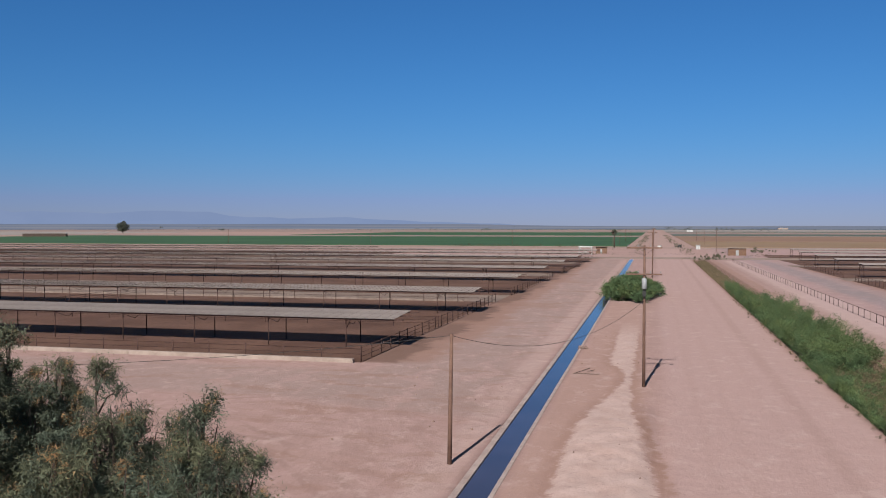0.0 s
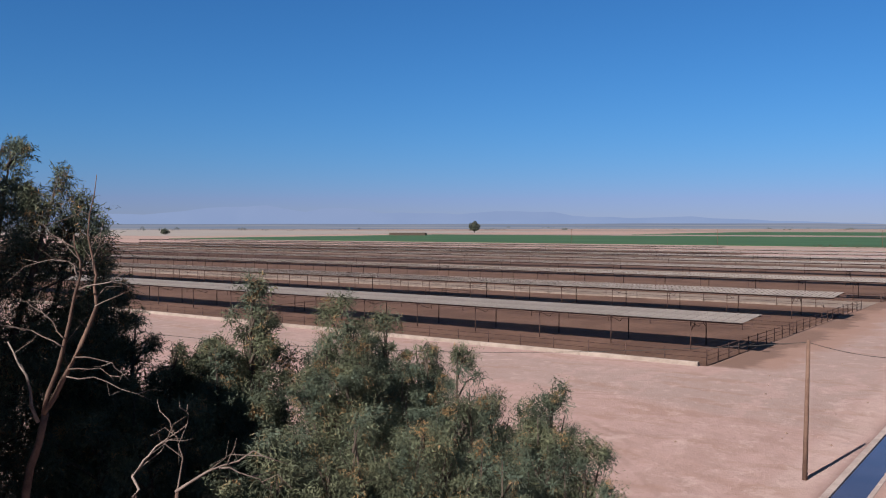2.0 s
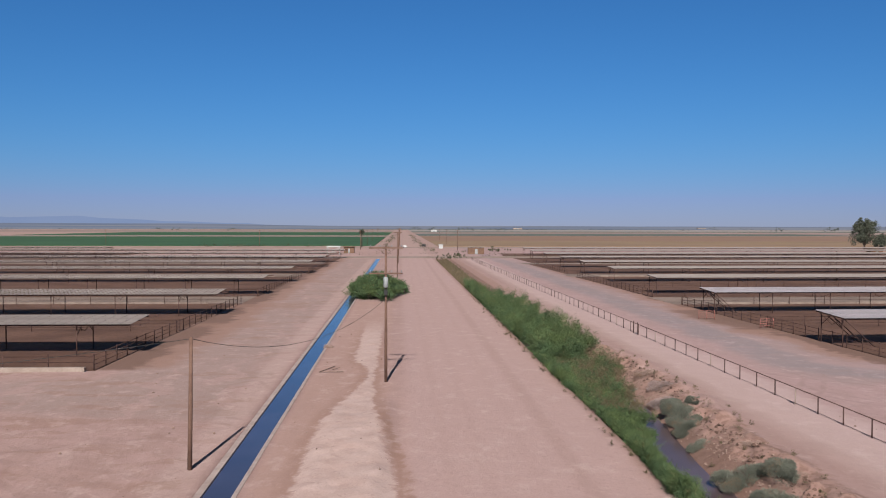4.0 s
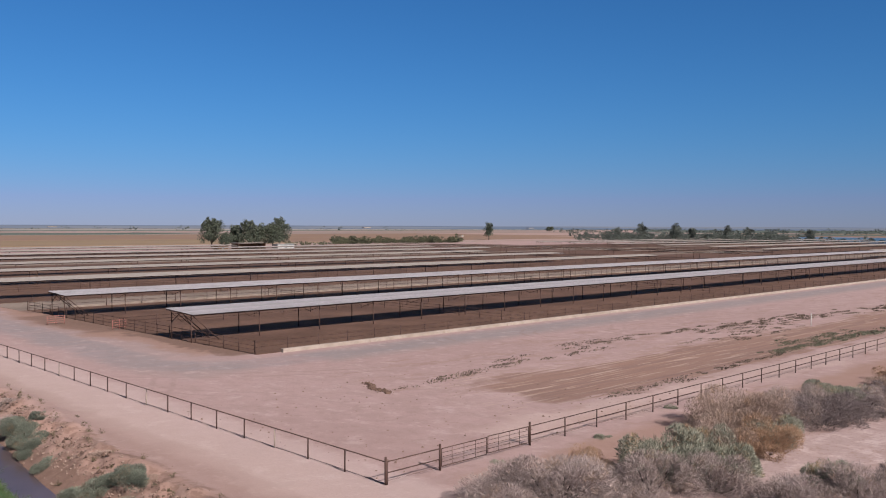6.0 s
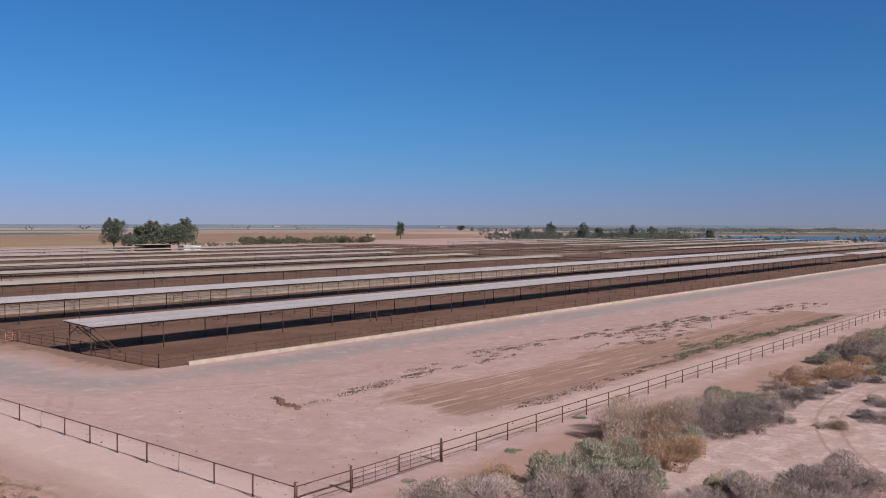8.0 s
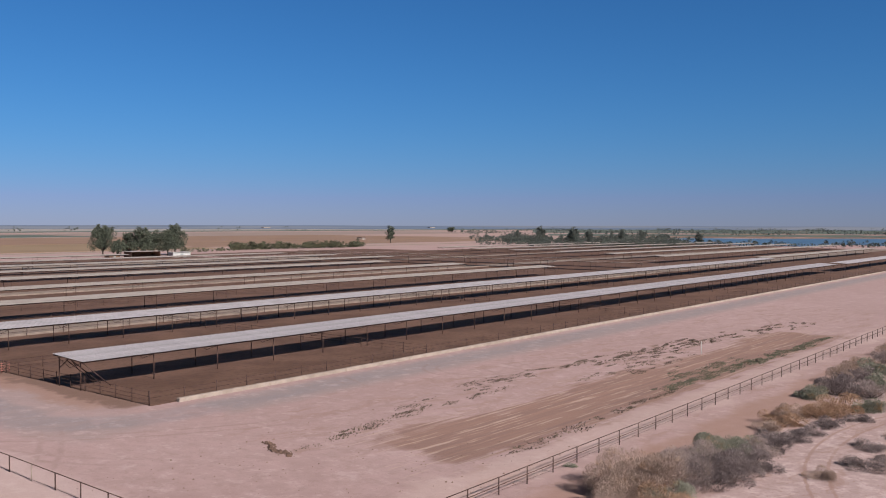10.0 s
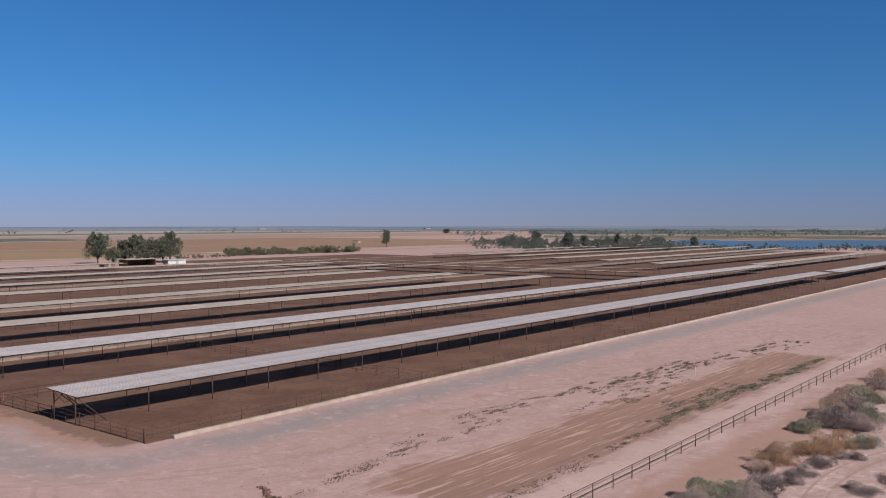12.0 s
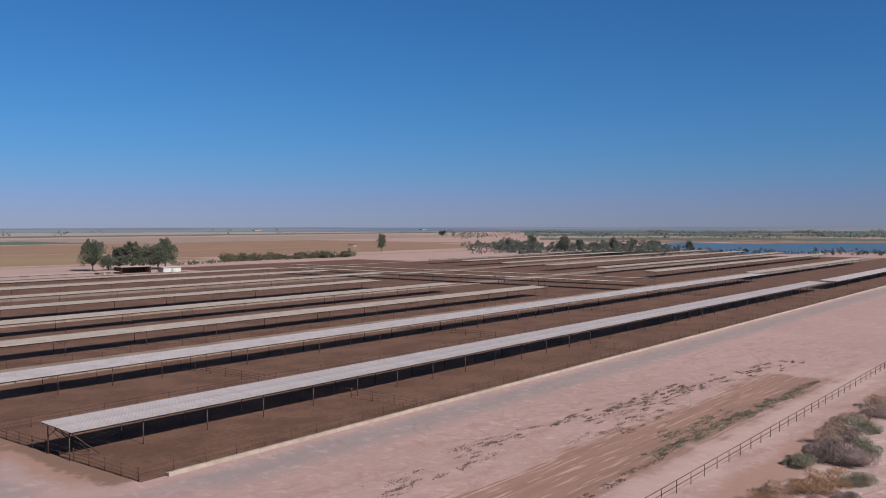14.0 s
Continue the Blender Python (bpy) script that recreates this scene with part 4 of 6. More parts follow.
west = yard_fence((29.5, 35.0), (27.2, 330), 3.44, (1.2,), (0.08,), 5, "long rusty pipe and cable fence along the dirt lane")
part("gate_post", POST_STOUT, west, pose(0, 0, 0))
part("gate_post", POST_STOUT, west, pose(68.6, 0.1, 0))
part("gate_post", POST_STOUT, west, pose(70.4, 0.1, 0))
yard_fence((29.6, 35.0), (33.4, 35.05), 4.0, (1.2, 0.62), (0.2,), 0, "short rusty pipe fence beside the gate")
yard_fence((41.1, 35.2), (420, 42.0), 3.44, (1.2, 0.65), (0.25,), 0, "long rusty two-rail pipe fence")


def gate(x, y, turn, wide, label):
    top = thing("pipe_gate", label, "gate", pose(x, y, 0, 0, 0, turn))
    part("gate_post", POST_STOUT, top, pose(0, 0, 0))
    g = Geo()
    for z in (0.2, 1.18):
        g.tube([(0.12, 0, z), (wide, 0, z)], 0.028, 6)
    for x_ in (0.12, wide):
        g.tube([(x_, 0, 0.2), (x_, 0, 1.18)], 0.028, 6)
    part("gate_frame", g.mesh("gate_frame", M_STEEL, True), top)
    bar = Geo().tube([(0.12, 0, 0), (wide, 0, 0)], 0.014, 5).mesh("bar", M_STEEL)
    for z in (0.45, 0.72, 0.95):
        part("bar", bar, top, pose(0, 0, z))
    stay = Geo().tube([(0, 0, 0.2), (0, 0, 1.18)], 0.014, 5).mesh("stay", M_STEEL)
    for i in (1, 2, 3):
        part("stay", stay, top, pose(wide * i / 4, 0, 0))
    return top


gate(33.4, 35.05, 1, 3.75, "closed rusty pipe gate leaf in the yard fence")
gate(41.1, 35.25, 180, 3.7, "closed rusty pipe gate leaf in the yard fence")
thing("marker_post", "short white marker post standing in the bare yard", "post", pose(118.3, 51.5, 0), data=Geo().tube([(0, 0, -0.3), (0, 0, 1.7)], 0.055, 8).mesh("marker_post", M_WHITE, True))


# ---------------------------------------------------------------- poles and wires
def insulator():
    return Geo().tube([(0, 0, 0), (0, 0, 0.10), (0, 0, 0.12), (0, 0, 0.2)], [0.03, 0.03, 0.055, 0.03], 8).mesh("insulator", M_CAN, True)


INSULATOR = insulator()


def utility_pole(x, y, h, arms=(), can=False, lean=(0, 0), label="tall weathered wooden utility pole", turn=0):
    top = thing("utility_pole", label, "utility pole", pose(x, y, 0, lean[0], lean[1], turn), "utility poles")
    part("pole", Geo().tube([(0, 0, -0.5), (0, 0, h * 0.5), (0, 0, h)], [0.135, 0.115, 0.09], 10).mesh("pole", M_POLE, True), top)
    for z, half in arms:
        arm = part("crossarm", Geo().box((-half, -0.2, z - 0.06), (half, -0.09, z + 0.06), 0.01).mesh("crossarm", M_POLE), top)
        for s in (-0.92, -0.35, 0.35, 0.92):
            part("insulator", INSULATOR, arm, pose(s * half, -0.145, z + 0.06))
        for s in (-1, 1):
            part("arm_brace", Geo().tube([(s * half * 0.55, -0.15, z - 0.03), (0, -0.13, z - 0.6)], 0.015, 4).mesh("arm_brace", M_STEEL), top)
    if can:
        body = part("transformer", Geo().tube([(0, -0.38, 7.95), (0, -0.38, 8.0), (0, -0.38, 8.75), (0, -0.38, 8.85)], [0.15, 0.2, 0.2, 0.1], 14).mesh("transformer", M_CAN, True), top, label="pale grey transformer can")
        part("bushing", Geo().tube([(0.1, -0.38, 8.8), (0.12, -0.38, 9.05)], 0.03, 6).mesh("bushing", M_DARK), body)
        part("bushing", Geo().tube([(-0.1, -0.38, 8.8), (-0.12, -0.38, 9.05)], 0.03, 6).mesh("bushing", M_DARK), body)
        part("junction_box", Geo().box((-0.14, -0.42, 7.35), (0.14, -0.12, 7.8), 0.02).mesh("junction_box", M_DARK), top)
    return top


def wire(a, b, sag, r=0.014, label="thin sagging overhead wire"):
    a, b = Vector(a), Vector(b)
    n = 24
    pts = [a.lerp(b, i / n) - Vector((0, 0, 4 * sag * (i / n) * (1 - i / n))) for i in range(n + 1)]
    return thing("overhead_wire", label, "wire", data=Geo().tube(pts, r, 5).mesh("overhead_wire", M_WIRE))


utility_pole(-11.1, 46.85, 7.15, lean=(0, 0.9), label="bare short wooden pole beside the canal")
utility_pole(-1.05, 72.75, 11.45, ((11.25, 1.4), (9.12, 1.4)), True, label="tall wooden utility pole with two crossarms and a transformer")
for y, h in ((222.6, 11.5), (303, 11.0), (385, 11.0), (470, 11.0), (560, 11.0), (660, 11.0), (780, 11.0), (920, 11.0)):
    utility_pole(-0.7, y, h, ((h - 0.2, 1.3),))
utility_pole(30.5, 464, 10.9, ((10.7, 1.1),))
for x, y in ((-22, 480), (-22.5, 590), (-23, 720), (-23, 880), (-90, 560), (-190, 570), (-300, 575), (33, 620), (36, 800)):
    utility_pole(x, y, 10.5, ((10.2, 1.0),))
wire((-11.0, 46.85, 7.05), (-1.05, 72.75, 7.0), 1.8, 0.015)
wire((-11.0, 46.85, 7.05), (-68, 27, 8.5), 2.0, 0.015)
for s in (-1.29, -0.49, 0.49, 1.29):
    wire((-1.05 + s, 72.6, 11.5), (-0.7 + s, 222.5, 11.5), 1.2, 0.005)


# ---------------------------------------------------------------- far land
def field(x0, x1, y0, y1, z, material, label):
    return sheet("field", ((x0, y0), (x1, y1)), z, material, label, "field")


field(-760, -17, 562, 1030, 0.30, M_GREEN_FIELD, "wide flat deep green crop field")
field(-900, -17, 1034, 1180, 0.10, M_PINK_FIELD, "wide flat bare fallow field")
field(-520, -17, 1184, 1750, 0.30, M_GREEN_FIELD, "wide flat deep green crop field")
field(-3600, -17, 1790, 2600, 0.10, M_PINK_FIELD, "wide flat bare fallow field")
field(-3600, -920, 700, 1750, 0.10, M_PALE_FIELD, "wide flat pale dry field")
field(24, 400, 548, 748, 0.20, M_STRAW_FIELD, "flat straw-coloured stubble field")
field(24, 1000, 756, 1120, 0.15, M_BROWN_FIELD, "flat brown ploughed field")
field(410, 900, 590, 752, 0.12, M_BROWN_FIELD, "flat brown ploughed field")
field(24, 640, 1160, 1400, 0.30, M_DARK_FIELD, "flat dark green crop field")
field(650, 1700, 1128, 1600, 0.12, M_PINK_FIELD, "wide flat bare fallow field")
field(24, 520, 1408, 1800, 0.12, M_PINK_FIELD, "wide flat bare fallow field")
field(24, 3600, 1820, 2050, 0.30, M_DARK_FIELD, "flat dark green crop field")
field(24, 3800, 2070, 3000, 0.12, M_PALE_FIELD, "wide flat pale dry field")
field(-3000, 3900, 3040, 3500, 0.2, M_DARK_FIELD, "far flat dark green crop field")
sheet("crossing_road", ((-300, 352), (330, 372)), 0.05, M_TRACK, "pale dirt road crossing behind the pens", "road")
sheet("crossing_road", ((-900, 522), (900, 536)), 0.06, M_TRACK, "pale dirt road crossing behind the pens", "road")
sheet("farm_track", ((520, 560), (1600, 575)), 0.05, M_TRACK, "pale farm track between the fields", "road", pose(520, 560, 0, 0, 0, 12) @ pose(-520, -560, 0))


def marsh(a0, a1, r0, r1, z, material, label, seed):
    """A ragged strip of wet land in an arc beyond the lake."""
    n = 40
    rows = []
    for r, k in ((r0, 1), (r1, 2)):
        rows.append([(math.sin(radians(a0 + (a1 - a0) * i / n)) * q, math.cos(radians(a0 + (a1 - a0) * i / n)) * q, z) for i in range(n + 1)
                     for q in [r * (1 + 0.02 * math.sin(i * 0.9 * k + seed) + 0.012 * math.sin(i * 2.3 + seed * 2))]])
    g = Geo().add(rows[0] + rows[1], [(i, i + 1, n + 2 + i, n + 1 + i) for i in range(n)])
    thing("field", label, "field", kind="structure", data=g.mesh("field", material))


for a0, a1, r0, r1, z, m_, text in ((60, 98, 1278, 1430, 0.1, M_BROWN_FIELD, "strip of dry reeds beyond the lake"), (57, 98, 1440, 1700, 0.3, M_DARK_FIELD, "dark green marsh beyond the lake"),
                                    (62, 98, 1740, 1830, 0.2, M_STRAW_FIELD, "pale dry flat beyond the marsh"), (56, 98, 1950, 2500, 0.35, M_DARK_FIELD, "dark green fields beyond the marsh"),
                                    (56, 98, 2560, 4650, 0.4, M_DARK_FIELD, "far dark green fields on the plain")):
    marsh(a0, a1, r0, r1, z, m_, text, r0 * 0.01)


def lake():
    near, far_ = [], []
    for i in range(41):
        a = radians(63.6 + i * 1.1)
        r0 = 835 + 45 * math.sin(i * 0.7) + 20 * math.sin(i * 1.9 + 1) + (60 if i < 3 else 0)
        r1 = 1270 + 40 * math.sin(i * 0.5 + 2) - (120 if i < 2 else 0)
        near.append((math.sin(a) * r0, math.cos(a) * r0, 0.12))
        far_.append((math.sin(a) * r1, math.cos(a) * r1, 0.12))
    g = Geo().add(near + far_, [(i, i + 1, 41 + i + 1, 41 + i) for i in range(40)])
    thing("lake", "broad still blue lake beyond the pens", "lake", kind="structure", data=g.mesh("lake", M_LAKE))


lake()


def mountains():
    g, n = Geo(), 160
    noise.seed_set(3)
    for row, (dist, k, off) in enumerate(((4780, 1.0, 0), (4700, 0.55, 9))):
        pts = []
        for i in range(n + 1):
            a = radians(-100 + 200 * i / n)
            fall = min(1, i / 12) * (1 - smooth(54, 80, i))
            h = 6 + 16 * fall + 1.25 * k * fall * (46 + 34 * math.exp(-((i - 42) / 4.5) ** 2) + 50 * noise.noise((i * 0.12 + off, 1, 0)) + 26 * noise.noise((i * 0.4 + off, 4, 0)) + 9 * noise.noise((i * 0.7, off, 0)))
            pts.append((math.sin(a) * dist, math.cos(a) * dist, h))
        back = [(x * 1.01, y * 1.01, 0) for x, y, _ in pts]
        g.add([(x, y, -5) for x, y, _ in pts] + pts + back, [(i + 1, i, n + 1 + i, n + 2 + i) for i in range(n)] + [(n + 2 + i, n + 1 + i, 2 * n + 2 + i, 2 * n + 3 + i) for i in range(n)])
    thing("backdrop", "low mountain range on the horizon, its blue haze painted on", "mountains", kind="structure", data=g.mesh("backdrop", M_MOUNTAIN))


mountains()


def far_plain():
    """The plain rises very gently towards the foot of the mountains."""
    g, n = Geo(), 120
    rows = []
    for r, k in ((3300, 0.0), (3800, 0.22), (4300, 0.6), (4690, 1.0)):
        row = []
        for i in range(n + 1):
            a = -105 + 210 * i / n
            top = 12 + 11 * (1 - float(smooth(-14, -2, a))) + 1.2 * math.sin(i * 0.7) * math.sin(i * 0.31)
            row.append((math.sin(radians(a)) * r, math.cos(radians(a)) * r, 0.5 + k * top))
        rows += row
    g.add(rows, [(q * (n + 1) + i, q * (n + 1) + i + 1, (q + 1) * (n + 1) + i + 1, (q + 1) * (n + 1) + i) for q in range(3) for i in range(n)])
    thing("backdrop", "far plain with blue-grey haze painted on as a glow", "plain", kind="structure", data=g.mesh("backdrop", M_HAZE))


far_plain()


def woods(name, spots, material, label, category, seed):
    """Far trees and scrub, too many to count, as masses of leaves: rows of x, y, width, height, number of clumps."""
    rng = np.random.default_rng(seed)
    centres, radii = [], []
    for x, y, wide, tall, n in spots:
        for _ in range(n):
            a, r = rng.uniform(0, math.tau), math.sqrt(rng.random())
            z = tall * (0.12 + 0.8 * rng.random() * (1 - 0.6 * r * r))
            centres.append((x + math.cos(a) * r * wide / 2, y + math.sin(a) * r * wide / 2, z))
            radii.append(min(tall * 0.2, wide * 0.3) * rng.uniform(0.7, 1.3))
    size = np.array(radii)
    v, f = clump_leaves(rng, np.array(centres), size, 54, np.repeat(size, 54) * 0.6, np.repeat(size, 54) * 0.15, 0.1, True)
    v[:, 2] = np.maximum(v[:, 2], 0.0)
    return thing(name, label, category, kind="stuff", data=mesh_from_arrays(name, v, f, material))


rng = random.Random(4)
spots = []
for i in range(150):
    a, r = radians(rng.uniform(-85, 95)), rng.uniform(2300, 4600)
    spots.append((math.sin(a) * r, math.cos(a) * r, rng.uniform(14, 60), rng.uniform(5, 12), 7))
for i in range(230):
    a, r = radians(rng.uniform(52, 96)), rng.uniform(1400, 3300)
    spots.append((math.sin(a) * r, math.cos(a) * r, rng.uniform(40, 150), rng.uniform(4, 10), 12))
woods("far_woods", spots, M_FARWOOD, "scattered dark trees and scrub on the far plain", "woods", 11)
spots = []
for i in range(190):
    a, r = radians(rng.uniform(52.0, 65.0)), rng.uniform(700, 1150)
    spots.append((math.sin(a) * r, math.cos(a) * r, rng.uniform(10, 26), rng.uniform(3, 8) if i % 4 else rng.uniform(7, 12), 11))
for i in range(46):
    a, r = radians(64.5 + 30 * i / 46), 800 + rng.uniform(-15, 22)
    spots.append((math.sin(a) * r, math.cos(a) * r, rng.uniform(14, 30), rng.uniform(2.5, 6.5) if i > 3 else 8, 16))
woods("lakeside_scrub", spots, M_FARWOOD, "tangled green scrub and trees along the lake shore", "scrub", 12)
spots = [(377 + 115 * i / 34 + rng.uniform(-3, 3), 507 - 6 * i / 34 + rng.uniform(-4, 4), rng.uniform(8, 12), rng.uniform(4, 7), 20) for i in range(35)]
spots += [(318 + 60 * i / 12, 480 + 20 * i / 12 + rng.uniform(-3, 3), 7, rng.uniform(2.5, 4), 10) for i in range(13)]
woods("hedge", spots, M_HEDGE, "uneven green hedge between the pens and the fields", "hedge", 13)
spots = [(-60 + rng.uniform(-60, 20), 545 + rng.uniform(-6, 8), rng.uniform(6, 14), rng.uniform(1.2, 2.2), 8) for i in range(14)]
spots += [(22.5, 352, 9, 2.6, 24), (47.9, 443, 6, 3.2, 16), (40, 470, 5, 2.2, 8), (55, 452, 7, 2.0, 8), (30, 430, 5, 1.6, 8), (17, 343, 6, 2.0, 14)]
spots += [(14 + rng.uniform(-2, 2), 400 + i * 24, rng.uniform(4, 9), rng.uniform(0.6, 1.7), 12) for i in range(34)]
spots += [(-9 + rng.uniform(-2, 2), 400 + i * 26, rng.uniform(4, 9), rng.uniform(0.6, 1.9), 12) for i in range(32)]
spots += [(rng.uniform(-40, 60), rng.uniform(350, 420), rng.uniform(3, 8), rng.uniform(0.4, 1.0), 9) for i in range(22)]
woods("roadside_scrub", spots, M_HEDGE, "low scrub beside the far dirt road", "scrub", 14)

FAR_LEAF = dict(leaf=(0.75, 0.19), per=60, droop=0.3, material=M_GUM, clump=1.7, low=0.22, plume=(0.42, 0.62), dome=0.25, group="gum trees by the sheds")
for i, (x, y, h, r) in enumerate(((252, 460, 19.5, 5.8), (258, 454, 9.0, 3.8), (266, 456, 14, 4.4), (270, 449, 16.5, 5.2), (278, 451, 14.5, 5.0), (285, 447, 15.5, 5.0), (291, 449, 19.0, 5.4))):
    tree("tall dark green gum tree beside the sheds", x, y, h, r, 40 + i, stems=7, **FAR_LEAF)
FAR_LEAF["group"] = ""
tree("tall lone dark tree among the fields", 616, 582, 18, 4.0, 51, stems=5, **FAR_LEAF)
tree("lone round dark tree on the far plain", 1510, 1240, 14, 9.0, 52, stems=7, **FAR_LEAF)
tree("lone round dark tree on the far plain", -885, 1316, 21, 9.5, 53, stems=9, **FAR_LEAF)
tree("small lone dark tree on the far plain", -1089, 798, 9, 7.0, 54, stems=6, **FAR_LEAF)
for i, (a, r, h) in enumerate(((56.5, 820, 17), (58.6, 760, 17), (59.6, 800, 13), (61.8, 780, 15), (63.0, 840, 13), (66.5, 805, 12), (55.0, 900, 13))):
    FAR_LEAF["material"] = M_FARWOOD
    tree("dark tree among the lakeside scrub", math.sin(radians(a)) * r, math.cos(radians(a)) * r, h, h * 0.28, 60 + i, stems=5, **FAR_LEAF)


def palm(x, y, h):
    r = np.random.default_rng(8)
    top = thing("palm_tree", "fan palm with a bare trunk and a shaggy crown", "palm tree", pose(x, y, 0))
    part("trunk", Geo().tube([(0, 0, -0.3), (0.1, 0, h * 0.5), (0, 0, h - 1.2)], [0.35, 0.28, 0.25], 8).mesh("trunk", M_BARK, True), top)
    n = 260
    u = unit(r.normal(size=(n, 3)) + (0, 0, 0.15))
    v, f = leaf_quads(np.repeat([[0, 0, h - 1.3]], n, 0) + u * 0.3, unit(u + (0, 0, -0.15)), 1.2 + 1.3 * r.random(n), 0.16, r)
    part("fronds", mesh_from_arrays("fronds", v, f, M_GUM), top)


palm(-23.5, 530, 10.5)


# ---------------------------------------------------------------- far sheds and vehicles
def shed(x, y, turn, wide, deep, tall, wall, roof, label, open_front=False):
    top = thing("shed", label, "shed", pose(x, y, 0, 0, 0, turn))
    t = 0.15
    part("back_wall", Geo().box((0, deep - t, 0), (wide, deep, tall)).mesh("back_wall", wall), top)
    part("side_wall", Geo().box((0, 0, 0), (t, deep - t, tall)).mesh("side_wall", wall), top)
    part("side_wall", Geo().box((wide - t, 0, 0), (wide, deep - t, tall)).mesh("side_wall", wall), top)
    if not open_front:
        part("front_wall", Geo().box((t, 0, 0), (wide - t, t, tall)).mesh("front_wall", wall), top)
        part("door", Geo().box((wide * 0.42, -0.05, 0.02), (wide * 0.58, -0.004, tall * 0.75)).mesh("door", M_CAN), top)
    part("roof", Geo().box((-0.4, -0.6, tall), (wide + 0.4, deep + 0.4, tall + 0.18), 0.05).mesh("roof", roof), top)
    return top


shed(268.5, 416, 0, 11, 5, 2.7, M_WHITE, M_WHITE, "long white box shed behind the pens")
shed(247, 421, 0, 17, 8, 3.4, M_TIMBER, M_DUSTY, "low dark open shed under a flat roof", True)
shed(236, 424, 0, 6, 5, 1.8, M_TIMBER, M_TIMBER, "small dark brown shed")
shed(721, 727, 20, 9, 7, 3.0, M_CONCRETE, M_TIMBER, "small tan farmhouse among the fields")
shed(-27, 416, 0, 5, 4, 3.0, M_TIMBER, M_TIMBER, "small brown board shed by the crossing")
shed(31.5, 402, 0, 7.5, 4, 3.2, M_TIMBER, M_DUSTY, "brown board shed by the crossing")
shed(22.4, 503, 0, 2.2, 2.2, 2.3, M_WHITE, M_WHITE, "small white pump house by the road")
shed(70, 2000, 0, 13, 8, 4, M_WHITE, M_WHITE, "far white farm building")
for x, y in ((430, 3300), (1250, 3600), (2300, 2900), (2900, 2500)):
    shed(x, y, 0, 34, 16, 6, M_CONCRETE, M_DUSTY, "far pale farm building on the plain")


def haystack():
    top = thing("haystack", "long low dark haystack on the far plain", "haystack", pose(-736, 892, 0, 0, 0, 26))
    me = Geo().box((0, 0, 0), (2.4, 9, 1.3), 0.08).mesh("bale", M_BARK)
    for i in range(20):
        for j in range(3):
            part("bale", me, top, pose(i * 2.45, 0.05 * ((i * 7 + j) % 3), j * 1.3))


haystack()


def loading_platform(x, y):
    top = thing("feed_platform", "white-topped platform on crossed white braces at the end of the pens", "platform", pose(x, y, 0))
    part("deck", Geo().box((-3, -1.6, 3.5), (3, 1.6, 4.05), 0.08).mesh("deck", M_WHITE), top)
    for sx in (-2.8, 2.8):
        for sy in (-1.4, 1.4):
            part("leg", Geo().tube([(sx, sy, 0), (sx, sy, 3.5)], 0.12, 8).mesh("leg", M_WHITE, True), top)
    for s in (-1, 1):
        part("brace", Geo().tube([(-2.8 * s, -1.5, 0.2), (2.8 * s, -1.5, 3.4)], 0.09, 6).mesh("brace", M_WHITE, True), top)


loading_platform(-30, 392)


def loose_panel(x, y, turn, paint, label):
    top = thing("pipe_gate", label, "gate", pose(x, y, 0, 0, 0, turn), "loose pipe gates")
    rail = Geo().tube([(-1.1, 0, 0), (1.1, 0, 0)], 0.035, 6).mesh("rail", paint, True)
    upright = Geo().tube([(0, 0, 0), (0, 0, 1.25)], 0.04, 6).mesh("upright", paint, True)
    for z in (0.3, 0.6, 0.9, 1.2):
        part("rail", rail, top, pose(0, 0, z))
    for s in (-1.1, 0, 1.1):
        part("upright", upright, top, pose(s, 0, 0))


loose_panel(43.3, 120.2, -6, M_RED, "faded red loose pipe gate standing in the mud")
loose_panel(47.4, 109.6, 20, M_RED, "faded red loose pipe gate standing in the mud")


def car(x, y, turn, paint, label):
    top = thing("pickup_truck", label, "vehicle", pose(x, y, 0, 0, 0, turn))
    prof = [(-2.5, 0.5), (-2.5, 1.1), (-0.4, 1.15), (-0.2, 1.75), (1.1, 1.75), (1.5, 1.15), (2.5, 1.0), (2.5, 0.5)]
    g = Geo().add([(px, s, pz) for s in (-0.9, 0.9) for px, pz in prof], [tuple(range(7, -1, -1)), tuple(range(8, 16))] + [(i, (i + 1) % 8, 8 + (i + 1) % 8, 8 + i) for i in range(8)])
    part("body", g.mesh("body", paint), top)
    wheel = Geo().tube([(0, -0.12, 0), (0, 0.12, 0)], 0.38, 12).mesh("wheel", M_DARK)
    for px in (-1.6, 1.6):
        for s in (-0.85, 0.85):
            part("wheel", wheel, top, pose(px, s, 0.38))
    part("windscreen", Geo().add([(1.14, -0.75, 1.7), (1.14, 0.75, 1.7), (1.52, 0.8, 1.2), (1.52, -0.8, 1.2)], [(0, 3, 2, 1)]).mesh("windscreen", M_DARK), top)


car(2.6, 515, 95, M_WHITE, "white pickup truck on the far dirt road")
car(14.5, 540, 80, M_DARK, "dark pickup truck beside the far dirt road")

